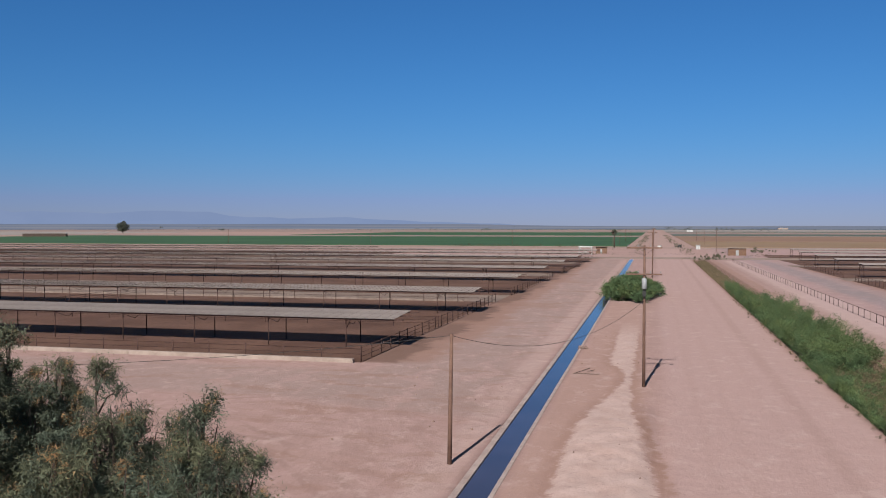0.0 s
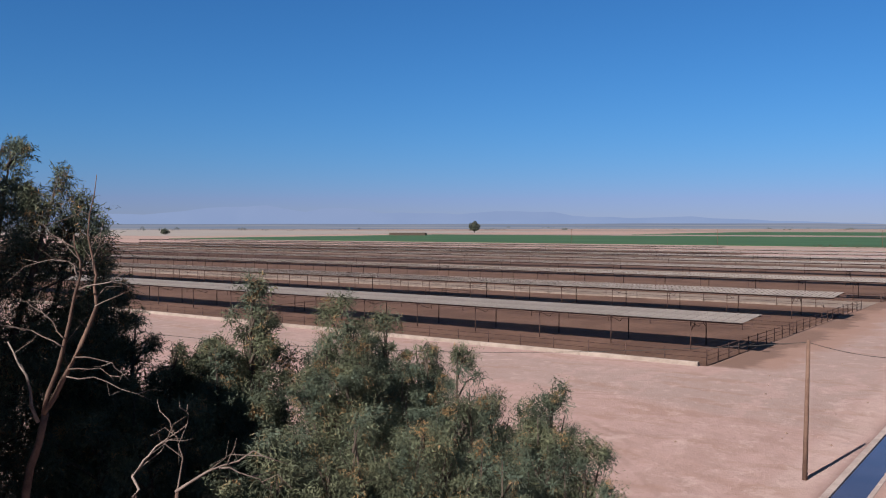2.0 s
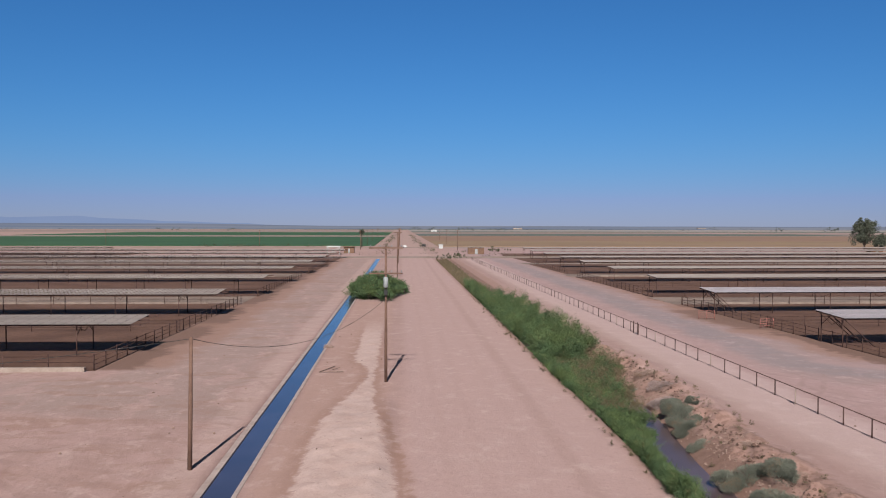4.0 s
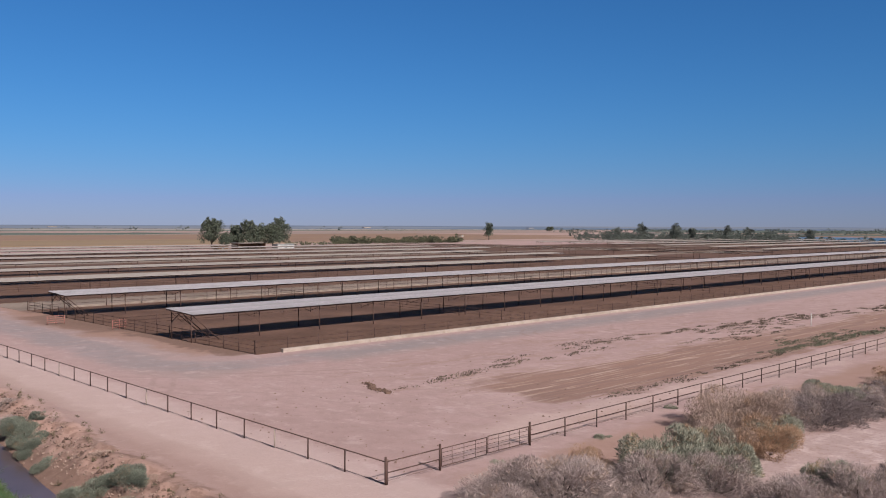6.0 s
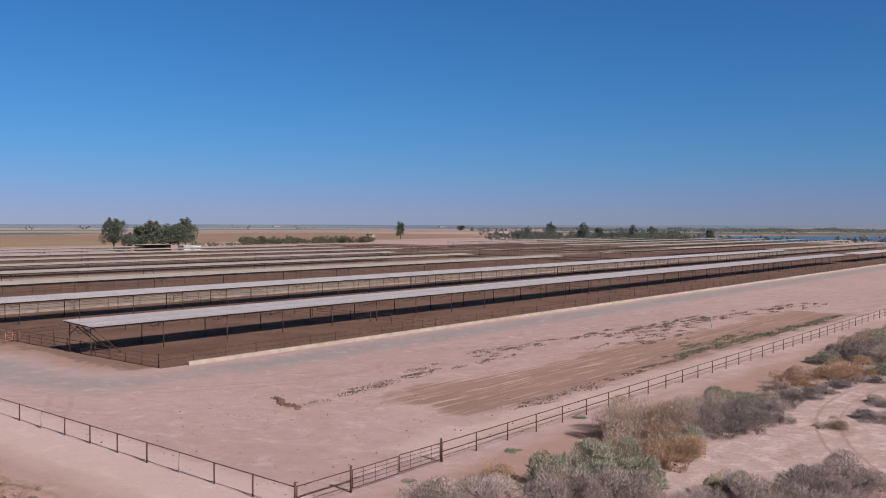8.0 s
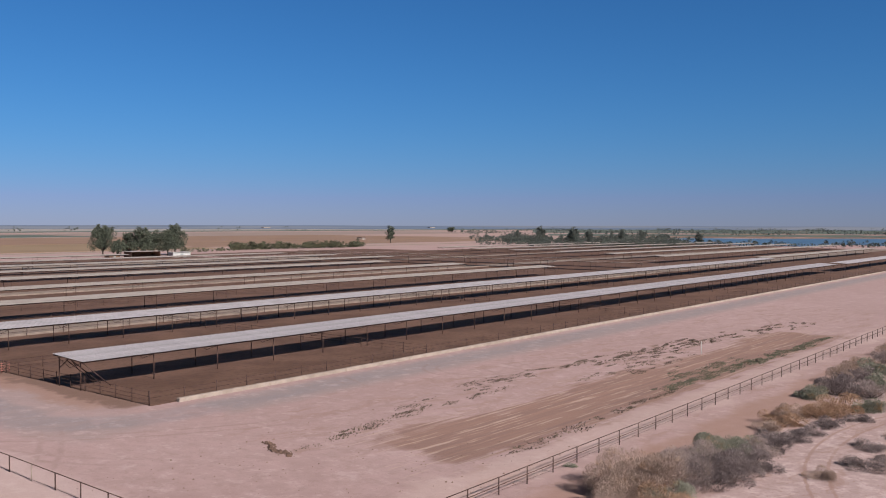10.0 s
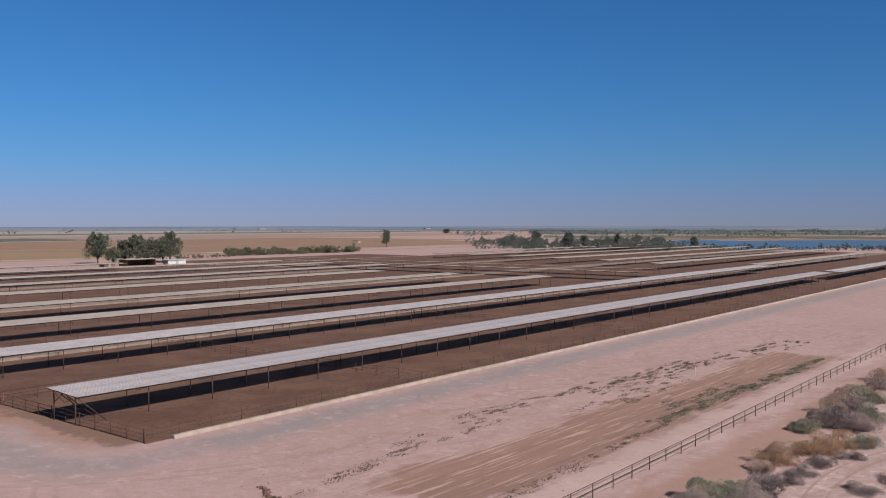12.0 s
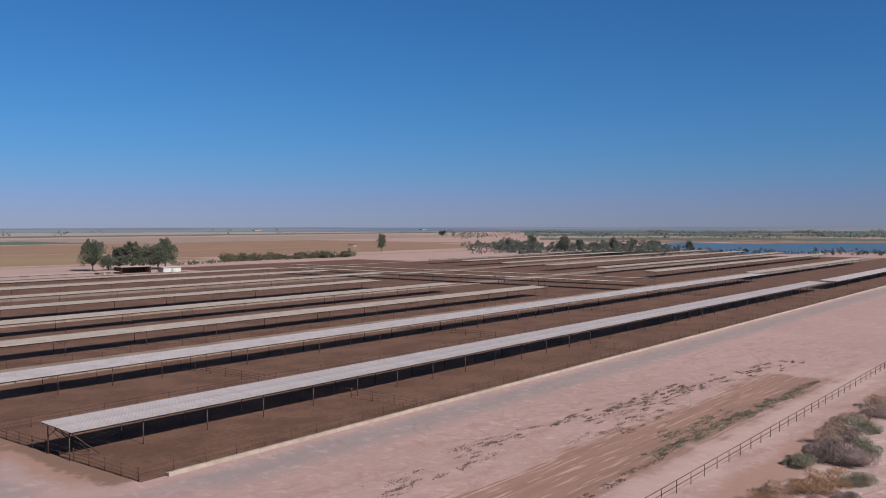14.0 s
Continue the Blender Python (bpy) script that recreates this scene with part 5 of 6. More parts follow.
# ---------------------------------------------------------------- reeds, weeds and rubble
def blades(rng, x, y, z, tall, wide, lean=0.35):
    """Upright bent blades: two quads each."""
    n = len(x)
    foot = np.stack([x, y, z], -1)
    a = rng.uniform(0, math.tau, n)
    out = np.stack([np.cos(a), np.sin(a), np.zeros(n)], -1) * (tall * lean * rng.random(n))[:, None]
    side = np.stack([-np.sin(a + 1), np.cos(a + 1), np.zeros(n)], -1) * np.broadcast_to(wide, n)[:, None]
    up = np.stack([np.zeros(n), np.zeros(n), tall], -1)
    mid, tip = foot + out * 0.3 + up * 0.6, foot + out + up * 0.97
    v = np.stack([foot - side, foot + side, mid + side * 0.8, mid - side * 0.8, tip], 1).reshape(-1, 3)
    k = np.arange(n)[:, None] * 5
    quads_ = (k + [[0, 1, 2, 3]]).tolist()
    tris = (k + [[3, 2, 4]]).tolist()
    return v, quads_ + tris


def blade_thing(name, label, category, v, faces, material, kind="stuff"):
    me = bpy.data.meshes.new(name)
    me.from_pydata(v.tolist(), [], faces)
    me.materials.append(material)
    return thing(name, label, category, kind=kind, data=me)


def clumped(rng, n, x0, x1, y0, y1, clumps, size):
    """Spots that gather in clumps."""
    cx, cy = rng.uniform(x0, x1, clumps), rng.uniform(y0, y1, clumps)
    k = rng.integers(0, clumps, n)
    return np.clip(cx[k] + rng.normal(size=n) * size, x0, x1), cy[k] + rng.normal(size=n) * size * 1.5, k


rng = np.random.default_rng(21)


def thicket(name, label, spots, radii, material, seed, sprays=12, per=9, leaf=(0.32, 0.022), lift=1.1, rise=0.0):
    """Bushy growth that cannot be counted: leafy sprays from many clumps."""
    r = np.random.default_rng(seed)
    x_, y_ = spots
    z_ = np.maximum(ground_height(x_, y_), -1.15) + radii * 0.45 + rise * r.random(len(x_)) ** 1.3
    a_ = r.uniform(0, math.tau, len(x_))
    out = np.stack([np.cos(a_), np.sin(a_), a_ * 0], -1) * 0.5
    v_, f_ = spray_leaves(r, np.stack([x_, y_, z_], -1), radii, out, sprays, per, leaf[0], leaf[1], lift, 0.45)
    blade_thing(name, label, "reeds", v_, f_.tolist(), material)


# tall green bed across the ditch, its near end slanting over the water
y = 85 + 105 * rng.random(2100) ** 1.2
x = rng.uniform(14.2, 22.6, 2100)
keep = (x < ditch_right(y) - 0.5 - 2.2 * smooth(125, 180, y)) & (x - 14.2 < (y - 80) * 0.62)
x, y = x[keep], y[keep]
lump = ripple(x * 0.35, y * 0.22) + 0.6 * ripple(x * 0.9, y * 0.7)
thicket("reed_bed", "dense bushy green reeds filling the drainage ditch", (x, y), np.clip(0.85 + 0.45 * lump, 0.35, 1.6), M_REED, 24, 20, 9, (0.34, 0.017), rise=1.8)
# bushy fringe along the road side of the ditch
y = rng.uniform(18, 88, 900)
x = 13.9 + 0.9 * rng.random(900) ** 1.4 + 0.35 * ripple(y * 0.12, y * 0 + 3) + 3.3 * smooth(50, 60, y) * (1 - smooth(66, 76, y)) * rng.random(900)
lump = ripple(x * 0.6, y * 0.3) + 0.6 * ripple(x * 1.2, y * 0.9)
thicket("reed_fringe", "green reeds and grass along the ditch bank", (x, y), np.clip(0.5 + 0.35 * lump, 0.2, 0.95), M_REED, 25, 20, 11, (0.26, 0.012), rise=0.6)
# olive and brown tangle where the ditch narrows
y = rng.uniform(62, 98, 620)
x = 15.0 + (ditch_right(y) - 16.2) * rng.random(620)
keep = (x - 14.2 > (y - 86) * 0.62) & (x < 17.6 + (y - 60) * 0.16)
x, y = x[keep], y[keep]
thicket("sedge_bed", "yellowing brown sedge in the drainage ditch", (x, y), rng.uniform(0.35, 0.85, len(x)), M_SEDGE, 26, 16, 10, (0.24, 0.013), rise=0.6)
keep = (rng.random(len(x)) < 0.5) & (ripple(x * 0.4, y * 0.25 + 9) > -0.15)
thicket("ditch_growth", "bushy dark green growth among the sedge in the ditch", (x[keep] - 0.6, y[keep] + 0.5), rng.uniform(0.5, 1.0, int(keep.sum())), M_REED, 27, 14, 9, (0.28, 0.02), rise=0.8)
# farther, drier
x, y, k = clumped(rng, 7000, 14.2, 17.6, 165, 340, 200, 0.7)
v, f = blades(rng, x, y, ground_height(x, y) - 0.05, 0.4 + 0.9 * rng.random(len(x)), 0.04, 0.7)
blade_thing("dry_reeds", "dry brownish reeds in the far ditch", "reeds", v, f, M_SEDGE)


def canal_thicket():
    """The big round clump of cane that overgrows the canal."""
    r = np.random.default_rng(22)
    n = 420
    a, q = r.uniform(0, math.tau, n), np.sqrt(r.random(n))
    wob = 1 + 0.12 * np.sin(a * 5 + 1) + 0.08 * np.sin(a * 9)
    x_, y_ = -4.3 + np.cos(a) * q * 4.7 * wob, 166 + np.sin(a) * q * 15 * wob
    tall = 3.5 * (1 - 0.75 * q**2) * (0.8 + 0.3 * np.sin(x_ * 1.1) * np.sin(y_ * 0.5))
    z_ = 0.5 + tall * r.random(n) ** 0.5
    out = np.stack([np.cos(a), np.sin(a), a * 0], -1) * 0.5
    v_, f_ = spray_leaves(r, np.stack([x_, y_, z_], -1), r.uniform(0.6, 1.2, n), out, 14, 10, 0.5, 0.045, 0.9, 0.4)
    v_[:, 2] = np.maximum(v_[:, 2], -0.1)
    blade_thing("cane_thicket", "big rounded thicket of green cane growing over the canal", "reeds", v_, f_.tolist(), M_REED)


canal_thicket()
# a tumbleweed caught on the canal edge
def shrub_mesh(seed, twigs, long, thin, squash=0.8):
    """A full, uneven dome of very fine twigs about one metre in radius."""
    r = np.random.default_rng(seed)
    n = 15
    lobes = unit(r.normal(size=(n, 3)) * (1, 1, 0.7) + (0, 0, 0.35)) * r.uniform(0.25, 0.78, (n, 1))
    size = r.uniform(0.24, 0.46, n)
    k = r.integers(0, n, twigs)
    u = unit(r.normal(size=(twigs, 3)) + unit(lobes)[k] * 0.45 + (0, 0, 0.3))
    at = lobes[k] + u * (size[k] * (0.45 + 0.55 * r.random(twigs) ** 0.5))[:, None]
    at[:, 2] = np.abs(at[:, 2]) * squash
    way = unit(unit(at + (0, 0, 0.35)) * 0.8 + u * 0.4 + r.normal(size=(twigs, 3)) * 0.62)
    v_, f_ = leaf_tips(at, way, long * (0.5 + r.random(twigs)), thin * (0.6 + 0.8 * r.random(twigs)), r)
    v_[:, 2] = np.maximum(v_[:, 2], -0.03)
    stems = Geo()
    for i in range(n):
        p = lobes[i] * (1, 1, squash)
        stems.tube([(0, 0, -0.05), tuple(p * (0.5, 0.5, 0.35)), tuple(p)], [0.03, 0.02, 0.008], 5, False)
    return v_, f_, stems


SHRUBS = {}


def shrub(kind, x, y, r, h, seed, label, z=None, group="desert shrubs"):
    close = x < 67
    key = (kind, seed % 3, close)
    if key not in SHRUBS:
        fine = dict(green=(0.055, 0.0068), sage=(0.07, 0.008), grey=(0.064, 0.0039), dark=(0.064, 0.0041), brown=(0.064, 0.0039), orange=(0.064, 0.0040), leafy=(0.13, 0.012))[kind]
        fine = fine if close else (fine[0] * 1.2, fine[1] * 2.0)
        v_, f_, stems = shrub_mesh(300 + seed % 3 + 10 * len(SHRUBS), (18000 if kind != "leafy" else 9000) if close else 7000, *fine)
        SHRUBS[key] = (mesh_from_arrays("twig_mass", v_, f_, M_TWIG[kind]), stems.mesh("stem", M_BARK, True))
    twigs, stems = SHRUBS[key]
    ground = float(ground_height(np.array([float(x)]), np.array([float(y)]))[0]) if z is None else z
    m = pose(x, y, ground - 0.05, 0, 0, seed * 77) @ Matrix.Diagonal((r, r * 0.92, h, 1))
    top = thing("shrub", label, "shrub", m, group)
    part("twig_mass", twigs, top)
    part("stem", stems, top)
    return top


LABEL = dict(green="grey-green saltbush on bare sand", grey="pale grey leafless desert shrub", dark="dark grey leafless desert shrub",
             brown="dry brown desert shrub", orange="rust-orange dried desert shrub")
for i, (kind, x, y, r, h) in enumerate((
        ("grey", 35.2, 26.6, 3.2, 2.2), ("grey", 32.0, 28.2, 2.7, 2.0), ("grey", 38.4, 25.0, 2.6, 2.1), ("brown", 35.8, 29.4, 1.6, 1.5), ("brown", 38.2, 28.6, 1.5, 1.7),
        ("green", 41.4, 26.0, 2.6, 2.9), ("orange", 43.9, 26.4, 1.7, 2.0), ("green", 45.6, 25.2, 1.8, 2.3), ("grey", 40.9, 22.9, 2.2, 2.0), ("green", 43.2, 24.0, 2.2, 2.3),
        ("brown", 51.4, 27.4, 2.6, 2.8), ("brown", 54.0, 29.6, 2.4, 2.7), ("brown", 56.6, 28.6, 2.7, 2.8), ("orange", 50.4, 24.6, 2.1, 2.2), ("green", 52.6, 25.4, 1.8, 1.9), ("brown", 48.9, 26.8, 1.7, 2.0),
        ("grey", 58.8, 27.4, 2.3, 2.5), ("dark", 59.6, 25.2, 2.3, 2.0), ("dark", 62.6, 25.0, 2.2, 1.8), ("grey", 62.4, 27.2, 2.1, 2.2), ("green", 66.2, 27.6, 2.2, 2.1), ("dark", 65.6, 24.8, 2.0, 1.5), ("green", 70.0, 27.6, 1.9, 1.8),
        ("grey", 69.0, 25.6, 1.9, 1.7), ("dark", 72.4, 25.6, 2.0, 1.7), ("dark", 75.4, 25.4, 1.9, 1.4), ("brown", 78.0, 28.0, 1.7, 1.4), ("orange", 81.5, 28.0, 2.0, 1.7), ("brown", 84.4, 28.4, 1.9, 1.7), ("orange", 86.6, 26.0, 2.3, 2.2),
        ("orange", 90.2, 25.2, 2.4, 2.4), ("green", 92.8, 23.6, 2.0, 1.9), ("dark", 79.6, 24.8, 1.7, 0.9), ("dark", 83.4, 24.4, 1.8, 1.0), ("dark", 87.4, 23.2, 1.6, 0.9), ("green", 95.6, 29.8, 2.0, 1.7), ("dark", 98.8, 28.2, 2.5, 2.6),
        ("dark", 102.4, 27.6, 2.7, 2.8), ("grey", 99.6, 24.8, 2.3, 2.2), ("green", 105.4, 25.6, 2.5, 2.2), ("brown", 107.0, 30.0, 2.3, 2.2), ("dark", 110.5, 28.4, 2.6, 2.3), ("brown", 113.5, 30.6, 2.4, 2.2), ("green", 117, 28.2, 2.6, 2.2),
        ("brown", 120, 31.0, 2.5, 2.2), ("grey", 126, 29.6, 2.6, 2.2), ("brown", 133, 30.6, 2.6, 2.2), ("green", 141, 29, 2.6, 2.2),
        ("grey", 41.8, 19.0, 2.3, 1.8), ("grey", 44.6, 17.2, 2.4, 2.0), ("green", 45.8, 18.8, 1.5, 1.6), ("dark", 47.4, 15.6, 2.3, 1.9), ("grey", 49.6, 14.4, 2.4, 2.1), ("dark", 51.8, 15.2, 1.9, 1.8), ("grey", 45.0, 14.4, 2.3, 2.0),
        ("dark", 71.2, 18.2, 1.9, 1.0), ("dark", 77.6, 19.6, 1.8, 0.9), ("brown", 82.0, 17.6, 2.3, 1.2), ("brown", 66.4, 20.0, 1.2, 0.9), ("dark", 73.6, 16.6, 1.6, 1.0),
        ("orange", 39.6, 29.6, 1.6, 1.3), ("brown", 37.0, 28.6, 1.9, 1.5), ("grey", 33.6, 27.0, 2.9, 2.3), ("green", 46.0, 33.4, 0.7, 0.5), ("green", 57.0, 35.2, 0.7, 0.5), ("green", 36.9, 34.0, 0.5, 0.35))):
    big = 1.0 if r < 1 else 1.06 if x > 67 else 1.2
    shrub(kind, x, y, r * big, h * (2 * big - 1) * 0.97, i, LABEL[kind])
for i, (kind, x, y, r, h) in enumerate((("sage", 20.9, 64.4, 1.1, 1.2), ("sage", 20.6, 62.0, 1.5, 1.6), ("sage", 20.0, 59.8, 1.5, 1.6), ("sage", 19.5, 57.4, 1.3, 1.3), ("sage", 18.9, 53.4, 1.2, 1.1), ("sage", 18.7, 46.0, 1.7, 1.5), ("sage", 19.9, 44.6, 1.9, 1.5), ("sage", 19.0, 42.4, 1.7, 1.4), ("sage", 19.2, 37.6, 1.7, 1.1),
                                        ("brown", 21.0, 44.6, 1.0, 0.6), ("grey", 20.6, 65.4, 1.6, 1.1), ("grey", 21.7, 70.0, 1.5, 1.0), ("brown", 21.2, 50.6, 1.0, 0.6), ("brown", 20.0, 68.4, 1.4, 1.0), ("brown", 21.8, 75.4, 1.4, 1.0), ("sage", 19.6, 72.6, 1.3, 1.0), ("brown", 21.0, 79.5, 1.3, 0.9), ("sage", 21.9, 63.2, 0.9, 0.7))):
    shrub(kind, x, y, r, h, i, "grey-green saltbush on the crumbling ditch bank" if kind == "sage" else LABEL[kind].replace("desert shrub", "weed on the ditch bank"), group="ditch bank shrubs", z=float(ground_height(np.array([x]), np.array([y]))[0]) - 0.22)
for i, (x, y, r, h) in enumerate(((16.6, 67.5, 1.5, 1.4), (17.6, 71.5, 1.6, 1.6), (16.2, 74.5, 1.5, 1.5), (18.6, 76.0, 1.4, 1.4), (16.9, 79.6, 1.6, 1.6), (15.6, 63.0, 1.2, 1.1), (20.3, 80.5, 1.2, 1.2), (15.2, 57.0, 0.9, 0.9), (15.0, 50.5, 0.9, 0.8))):
    shrub("leafy", x, y, r, h, i, "bushy green weed growing in the drainage ditch", group="ditch weeds")
shrub("brown", -7.5, 93.5, 0.75, 0.9, 1, "dry tumbleweed caught at the canal edge", z=-0.1, group="")


def rubble(name, label, n, x, y, size, seed, material):
    """Crumbled clods and stones strewn over the ground, one mesh."""
    r = np.random.default_rng(seed)
    base = np.array([(1, 0, 0), (-1, 0, 0), (0, 1, 0), (0, -1, 0), (0, 0, 1), (0, 0, -0.6), (0.7, 0.7, 0.4), (-0.7, -0.6, 0.5)])
    faces = [(4, 0, 6), (4, 6, 2), (4, 2, 1), (4, 1, 7), (4, 7, 3), (4, 3, 0), (0, 5, 2), (2, 5, 1), (1, 5, 3), (3, 5, 0), (0, 2, 6), (1, 3, 7)]
    s = size * (0.35 + r.random(n) ** 3 * 1.6)
    z = ground_height(x, y)
    v_ = (base[None] * (0.7 + 0.6 * r.random((n, 8, 1)))) * (s[:, None] * (0.7 + 0.6 * r.random((n, 3))))[:, None]
    a = r.uniform(0, math.tau, n)
    c_, s_ = np.cos(a)[:, None], np.sin(a)[:, None]
    v_ = np.stack([v_[..., 0] * c_ - v_[..., 1] * s_, v_[..., 0] * s_ + v_[..., 1] * c_, v_[..., 2]], -1)
    v_ += np.stack([x, y, z + s * 0.15], -1)[:, None]
    f_ = (np.arange(n)[:, None, None] * 8 + np.array(faces)[None]).reshape(-1, 3)
    return thing(name, label, "rubble", kind="stuff", data=mesh_from_arrays(name, v_.reshape(-1, 3), f_, material))


y = rng.uniform(26, 92, 5200)
x = ditch_right(y) + rng.normal(size=5200) * 0.85 - 1.0
rubble("bank_rubble", "crumbled tan clods along the ditch bank", len(x), x, y, 0.05, 31, M_ROCK)
y = rng.uniform(26, 90, 700)
x = ditch_right(y) + 0.25 * np.sin(y * 1.7) + rng.normal(size=700) * 0.22 - 0.35
rubble("torn_bank_clods", "dark torn clods along the crumbling ditch rim", len(x), x, y, 0.075, 34, M_CLOD)
x, y = rng.uniform(-30, 12, 320), rng.uniform(28, 110, 320)
keep = ((x < -10.4) | (x > -7)) & ((x < 0.5) | (rng.random(320) < 0.15))
rubble("loose_clods", "small loose clods scattered on bare ground", int(keep.sum()), x[keep], y[keep], 0.05, 32, M_ROCK)
# a line of dark clods stands in for an erosion crack
u = rng.random(300)
x = 46.6 - 1.5 * u + 0.35 * np.sin(u * 9.0) + rng.normal(size=300) * 0.14
y = 58.5 - 5.0 * u + rng.normal(size=300) * 0.2
x2, y2 = rng.uniform(29.8, 62, 620), 36 + 26 * rng.random(620) ** 1.6
rubble("yard_clods", "small loose clods scattered over the bare yard", 620, x2, y2, 0.045, 35, M_ROCK)
rubble("dirt_clods", "dark broken clods standing in for an erosion crack in the bare yard", len(x), x, y, 0.10, 33, M_CLOD)


def weeds(name, label, rows, seed, material, tall=0.3, thin=0.03):
    """Low weeds in loose streaks: rows of x0, y0, x1, y1, scatter, tufts, blades in a tuft."""
    r = np.random.default_rng(seed)
    xs, ys = [], []
    for x0, y0, x1, y1, s, tufts, n in rows:
        u = r.random(tufts)
        tx, ty = x0 + (x1 - x0) * u + r.normal(size=tufts) * s, y0 + (y1 - y0) * u + r.normal(size=tufts) * s
        w_ = r.uniform(0.2, 0.7, tufts)
        xs.append(np.repeat(tx, n) + r.normal(size=tufts * n) * np.repeat(w_ * 1.5, n))
        ys.append(np.repeat(ty, n) + r.normal(size=tufts * n) * np.repeat(w_ * 0.45, n))
    x_, y_ = np.concatenate(xs), np.concatenate(ys)
    v_, f_ = blades(r, x_, y_, ground_height(x_, y_) - 0.03, tall * (0.4 + r.random(len(x_))), thin, 0.8)
    blade_thing(name, label, "weeds", v_, f_, material)


weeds("dry_weeds", "low dark dry weeds in streaks on the bare yard", ((52, 55.7, 80, 57.5, 0.5, 11, 30), (64, 58.5, 86, 60.5, 0.4, 13, 34), (78, 61.5, 104, 59.5, 0.8, 24, 40),
      (100, 59.0, 132, 58.0, 1.2, 60, 44), (125, 57.2, 168, 53.5, 1.4, 60, 44), (92, 52, 120, 55, 1.8, 50, 26), (58, 41.0, 96, 43.2, 0.4, 24, 44), (47, 54.6, 66, 57.2, 0.5, 16, 40)), 41, M_TUFT, 0.13, 0.065)
weeds("green_weeds", "strip of low green weeds in the damp hollow", ((90, 44.0, 150, 43.2, 0.6, 150, 50), (98, 46.6, 118, 46.0, 0.8, 40, 34)), 42, M_WEED, 0.14, 0.05)
y = np.concatenate([rng.uniform(28, 95, 70), rng.uniform(28, 160, 60)])
x = np.concatenate([ditch_right(y[:70]) + 0.3 + rng.normal(size=70) * 0.8, 13.3 + rng.normal(size=60) * 0.25])
thicket("bank_weeds", "sparse dry weeds along the ditch bank", (x, y), rng.uniform(0.12, 0.32, 130), M_SEDGE, 43, 12, 7, (0.12, 0.01))


# ---------------------------------------------------------------- litter by the canal
def fallen_sticks():
    top = thing("fallen_sticks", "few thin grey sticks lying on bare soil by the canal", "sticks", pose(-6.2, 78.6, 0.06))
    for a, b in (((-0.9, -1.2, 0), (0.3, 1.9, 0.03)), ((-0.9, -1.2, 0.02), (1.3, -1.1, 0.02)), ((0.2, 0.2, 0), (0.8, 0.9, 0.05))):
        part("stick", Geo().tube([a, b], 0.026, 6).mesh("stick", M_BARK, True), top)


fallen_sticks()

# ---------------------------------------------------------------- the trees close to the camera
def at_bearing(left, far):
    """A spot on the ground by its bearing to the left of the road and its distance."""
    return math.sin(radians(-left)) * far, 0.6 + math.cos(radians(left)) * far


NEAR = "feathery grey-green tamarisk tree at the yard edge"
TREES = (
    # bearing, distance, height, spread, stems, low, fullness
    (43.0, 27.0, 11.7, 1.9, 8, 0.1, 0.9), (40.8, 27.2, 11.0, 1.6, 6, 0.1, 1.0), (38.2, 27.0, 10.3, 1.5, 6, 0.1, 1.0), (36.0, 26.6, 9.6, 1.3, 5, 0.1, 1.0), (33.8, 26.8, 8.9, 1.2, 5, 0.12, 0.9),
    (29.9, 26.0, 9.0, 1.3, 6, 0.2, 1.0), (27.6, 25.4, 7.4, 1.1, 5, 0.15, 1.0), (26.0, 25.0, 6.0, 0.9, 3, 0.1, 0.8), (31.6, 24.4, 6.8, 1.2, 4, 0.1, 0.9), (33.6, 23.6, 7.5, 1.3, 4, 0.1, 1.0), (38.6, 24.0, 8.4, 1.5, 5, 0.1, 1.0), (43.0, 23.5, 8.2, 1.4, 5, 0.1, 1.0),
    (48.5, 22.5, 8.0, 1.7, 6, 0.06, 1.5), (50.6, 30.5, 9.0, 2.0, 7, 0.05, 1.5), (46.8, 25.0, 7.6, 1.6, 6, 0.05, 1.4), (51.6, 22.0, 6.8, 1.3, 4, 0.1, 1.0),
    (49.7, 28.0, 11.5, 1.6, 6, 0.1, 1.0), (54.1, 29.0, 10.3, 1.4, 5, 0.1, 0.9), (49.3, 25.0, 7.9, 1.4, 4, 0.1, 1.0), (57.0, 27.0, 9.4, 2.2, 6, 0.08, 1.0), (53.6, 25.4, 8.6, 2.0, 6, 0.05, 1.0), (52.0, 29.5, 10.0, 1.9, 6, 0.05, 1.0), (60.0, 34.0, 11.0, 2.4, 7, 0.06, 0.7), (58.0, 31.0, 13.4, 1.7, 6, 0.06, 0.8),
)
for i, (left, far, h, r, stems, low, fill) in enumerate(TREES):
    x, y = at_bearing(left, far)
    shaded = left > 48
    tree(NEAR, x, y, h, r, 100 + i, stems=stems, low=low, clump=0.7, per=12, sprays=9, shell=80 if shaded else 175, leaf=(0.14, 0.015) if shaded else (0.115, 0.009), droop=0.6, fill=fill * (2.0 if shaded else 1.7), plume=(0.55, 0.8), name="tamarisk_tree", group="tamarisk trees")
BIG = "large dark dense-crowned tamarisk, the seen one and those added out of view"
x, y = at_bearing(66.8, 31)
tree(BIG, x, y, 17.3, 4.8, 140, stems=13, low=0.05, dome=0.25, fill=1.5, clump=0.95, per=12, sprays=9, shell=150, leaf=(0.17, 0.017), droop=0.5, name="tamarisk_tree", group="tamarisk trees")
# added outside the view to continue the grove
x, y = at_bearing(78, 34)
tree(BIG, x, y, 15.0, 5.0, 141, stems=9, low=0.05, clump=1.4, per=110, leaf=(0.6, 0.09), droop=0.0, fine=True, name="tamarisk_tree", group="tamarisk trees")

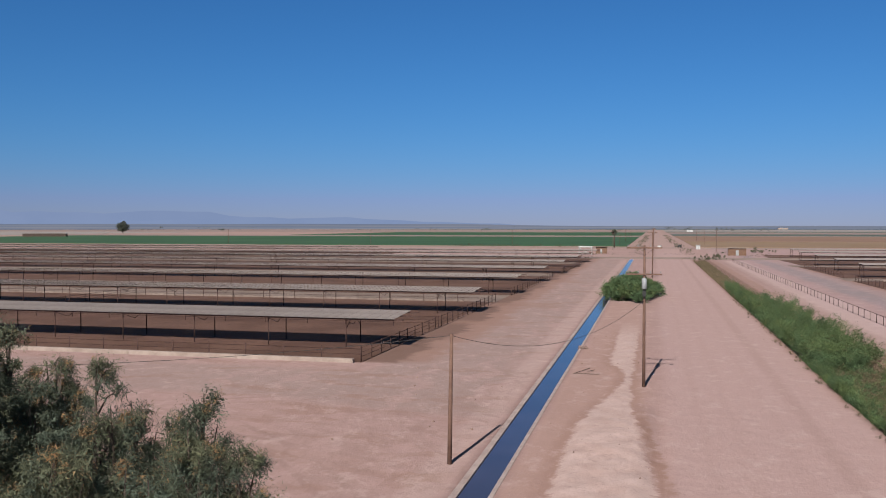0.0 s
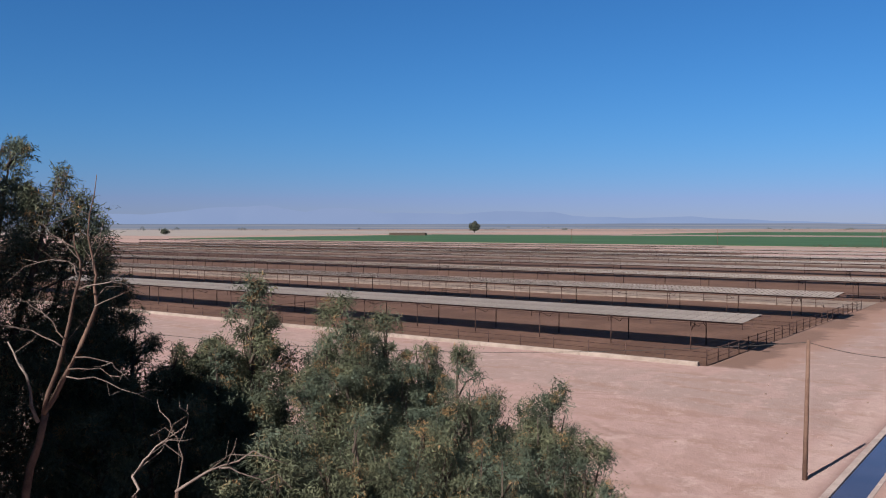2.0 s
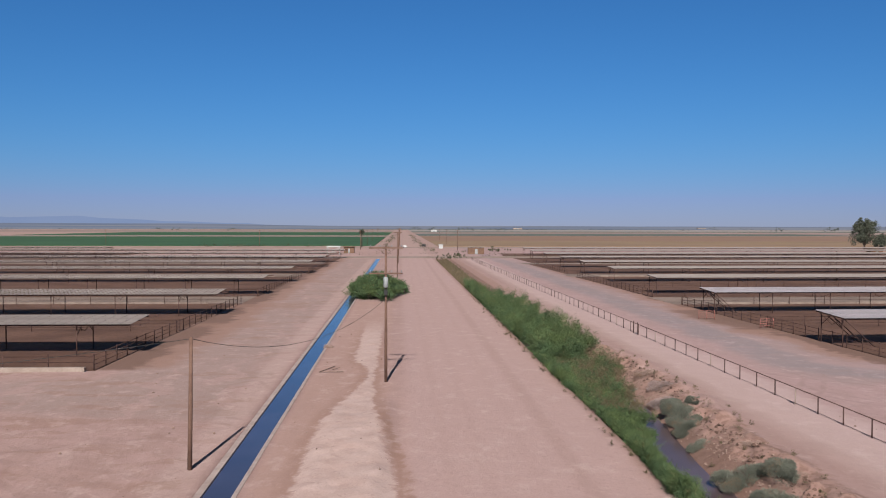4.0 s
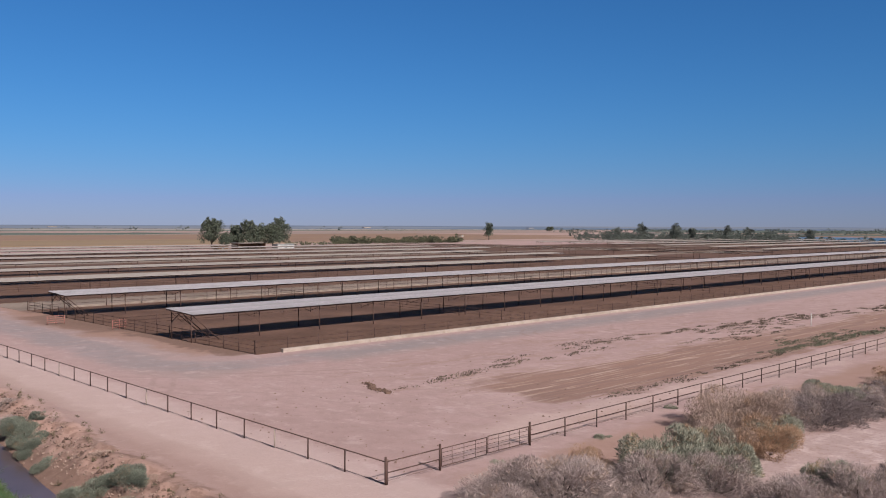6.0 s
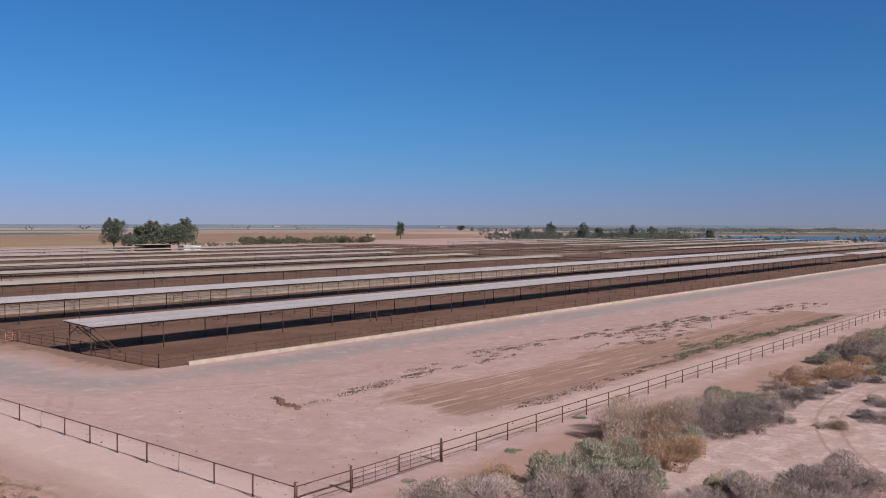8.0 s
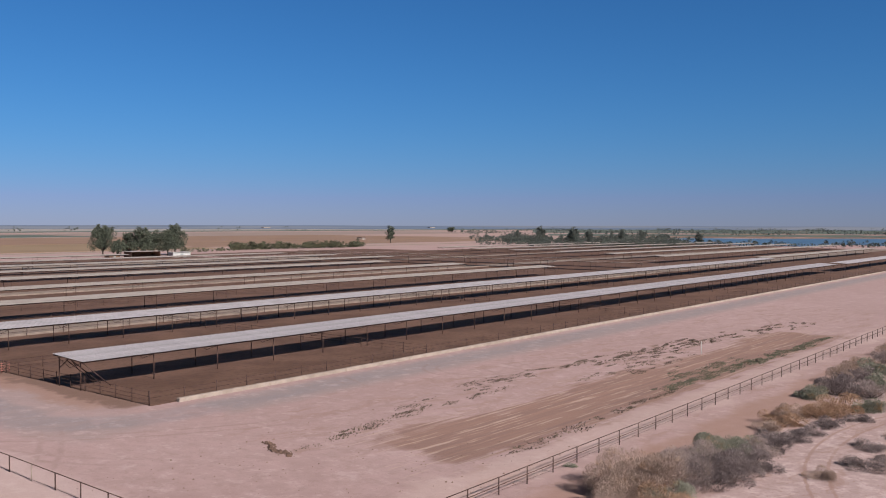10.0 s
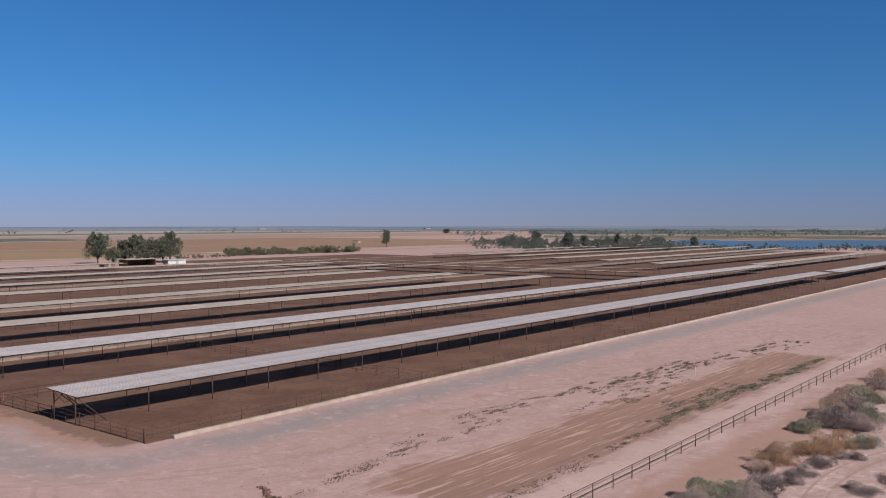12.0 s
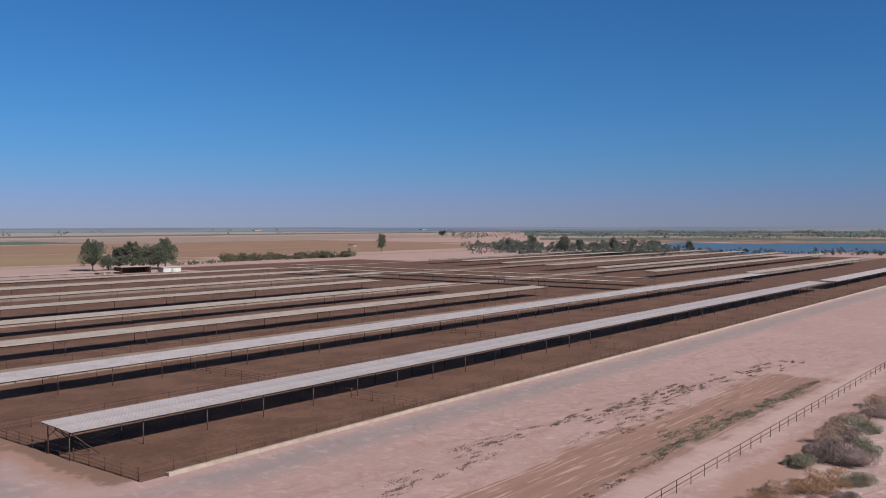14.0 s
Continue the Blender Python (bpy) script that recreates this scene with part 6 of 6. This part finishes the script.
# unseen trees added towards the sun to cast shade on the grove
for i, (x, y, h) in enumerate(((-34, 8.5, 15.5), (-27, 5.5, 18.5), (-23.0, 3.2, 18.0), (-18.0, 0.6, 15.5))):
    tree(BIG, x, y, h, 4.4, 150 + i, stems=12, low=0.05, dome=0.15, fill=1.6, clump=1.5, per=55, leaf=(1.0, 0.26), droop=0.0, fine=True, name="tamarisk_tree", group="tamarisk trees")


def bare_tree(label, limbs, seed, twigs=2):
    """A leafless tree: limbs as rows of points with their thickness, and fine twigs that fork from them."""
    r = np.random.default_rng(seed)
    foot = Vector(limbs[0][0][0])
    top = thing("dead_tree", label, "dead tree", Matrix.Translation(foot))
    for points, a, b in limbs:
        pts = [Vector(p) - foot for p in points]
        fine = []
        for p, q in zip(pts, pts[1:]):
            for u in (0, 0.33, 0.66):
                fine.append(p.lerp(q, u) + Vector(r.normal(size=3) * 0.025 * (u > 0)))
        fine.append(pts[-1])
        n = len(fine)
        part("limb", Geo().tube(fine, [a + (b - a) * i / (n - 1) for i in range(n)], 7).mesh("limb", M_DEADBARK if a > 0.04 else M_DEAD, True), top)
        if b > 0.03:
            continue
        for i in range(2, n - 1):
            for _ in range(twigs if i % 2 else 0):
                way = Vector(unit(r.normal(size=3) * (1, 1, 0.5) + np.array((fine[i] - fine[i - 1]).normalized()) * 0.7 + (0, 0, 0.25)))
                far = r.uniform(0.25, 0.8)
                p = fine[i]
                bend = Vector(r.normal(size=3) * 0.08)
                g_ = Geo().tube([p, p + way * far * 0.5 + bend, p + way * far + bend * 0.4 - Vector((0, 0, 0.06))], [0.008, 0.005, 0.0025], 4, False)
                part("twig", g_.mesh("twig", M_DEAD), top)
    return top


def fanned(x, y, limbs):
    """Limbs of a flat dead tree: thickness at both ends, then steps across and heights; the tree fans out across the view from the yard."""
    across, depth = Vector((0.809, 0.588, 0)), Vector((-0.588, 0.809, 0))
    r = random.Random(5)
    out = []
    for a, b, *points in limbs:
        sway = r.uniform(-0.5, 0.5)
        out.append(([tuple(Vector((x, y, h)) + across * u + depth * (sway * (k / len(points)) if k else 0)) for k, (u, h) in enumerate(points)], a, b))
    return out


bare_tree("slender leafless dead tree with pale forked branches", fanned(-15.22, 8.44, (
    (0.10, 0.062, (-0.55, -0.2), (-0.3, 5.0), (0.0, 8.2), (0.36, 9.65)),
    (0.045, 0.012, (0.36, 9.65), (0.71, 10.85), (1.0, 12.1), (0.86, 12.83)),
    (0.05, 0.006, (0.36, 9.65), (0.83, 10.49), (1.29, 11.56), (1.27, 12.1), (1.11, 12.83), (1.26, 13.9)),
    (0.035, 0.014, (0.27, 9.5), (0.0, 10.31), (-0.4, 10.9)),
    (0.015, 0.003, (0.93, 10.66), (1.56, 10.55), (1.86, 10.19)),
    (0.015, 0.003, (0.77, 10.32), (1.44, 10.2), (2.19, 9.84)),
    (0.012, 0.003, (0.81, 10.45), (1.44, 10.49), (1.74, 10.3)),
    (0.014, 0.003, (0.71, 10.85), (0.18, 11.14), (-0.24, 11.2)),
    (0.014, 0.003, (0.75, 10.99), (0.3, 11.44), (-0.2, 11.65)),
    (0.014, 0.003, (1.0, 12.1), (0.83, 12.35), (0.0, 12.4)),
    (0.014, 0.003, (0.97, 12.6), (0.6, 12.77), (0.18, 13.07)),
    (0.014, 0.003, (1.02, 11.86), (1.62, 12.0), (1.9, 12.2)),
    (0.012, 0.003, (1.29, 11.56), (1.95, 11.86)),
    (0.012, 0.003, (1.27, 12.2), (1.41, 12.6), (1.53, 13.07)),
)), 7, 1)
bare_tree("leafless dead sapling with thin pale branches", fanned(-10.6, 7.5, (
    (0.05, 0.03, (-0.3, -0.2), (-0.2, 6.0), (0.0, 9.25)),
    (0.022, 0.004, (0.0, 9.25), (0.07, 9.64), (0.28, 9.92), (0.72, 10.24), (0.71, 10.5)),
    (0.012, 0.003, (0.56, 10.15), (0.3, 10.57)),
    (0.012, 0.003, (0.39, 10.0), (0.79, 10.02)),
    (0.018, 0.004, (0.5, 8.9), (0.67, 9.78), (0.51, 10.15)),
)), 8, 1)
bare_tree("leafless dead sapling with thin pale branches", fanned(-9.85, 7.64, (
    (0.05, 0.026, (-0.3, -0.2), (-0.2, 6.5), (0.0, 9.43)),
    (0.022, 0.004, (0.0, 9.43), (0.4, 9.68), (1.02, 9.95), (1.49, 9.75)),
    (0.014, 0.003, (0.59, 9.75), (0.99, 9.61), (1.22, 9.39)),
    (0.010, 0.003, (0.69, 9.79), (0.77, 10.1)),
)), 9, 1)
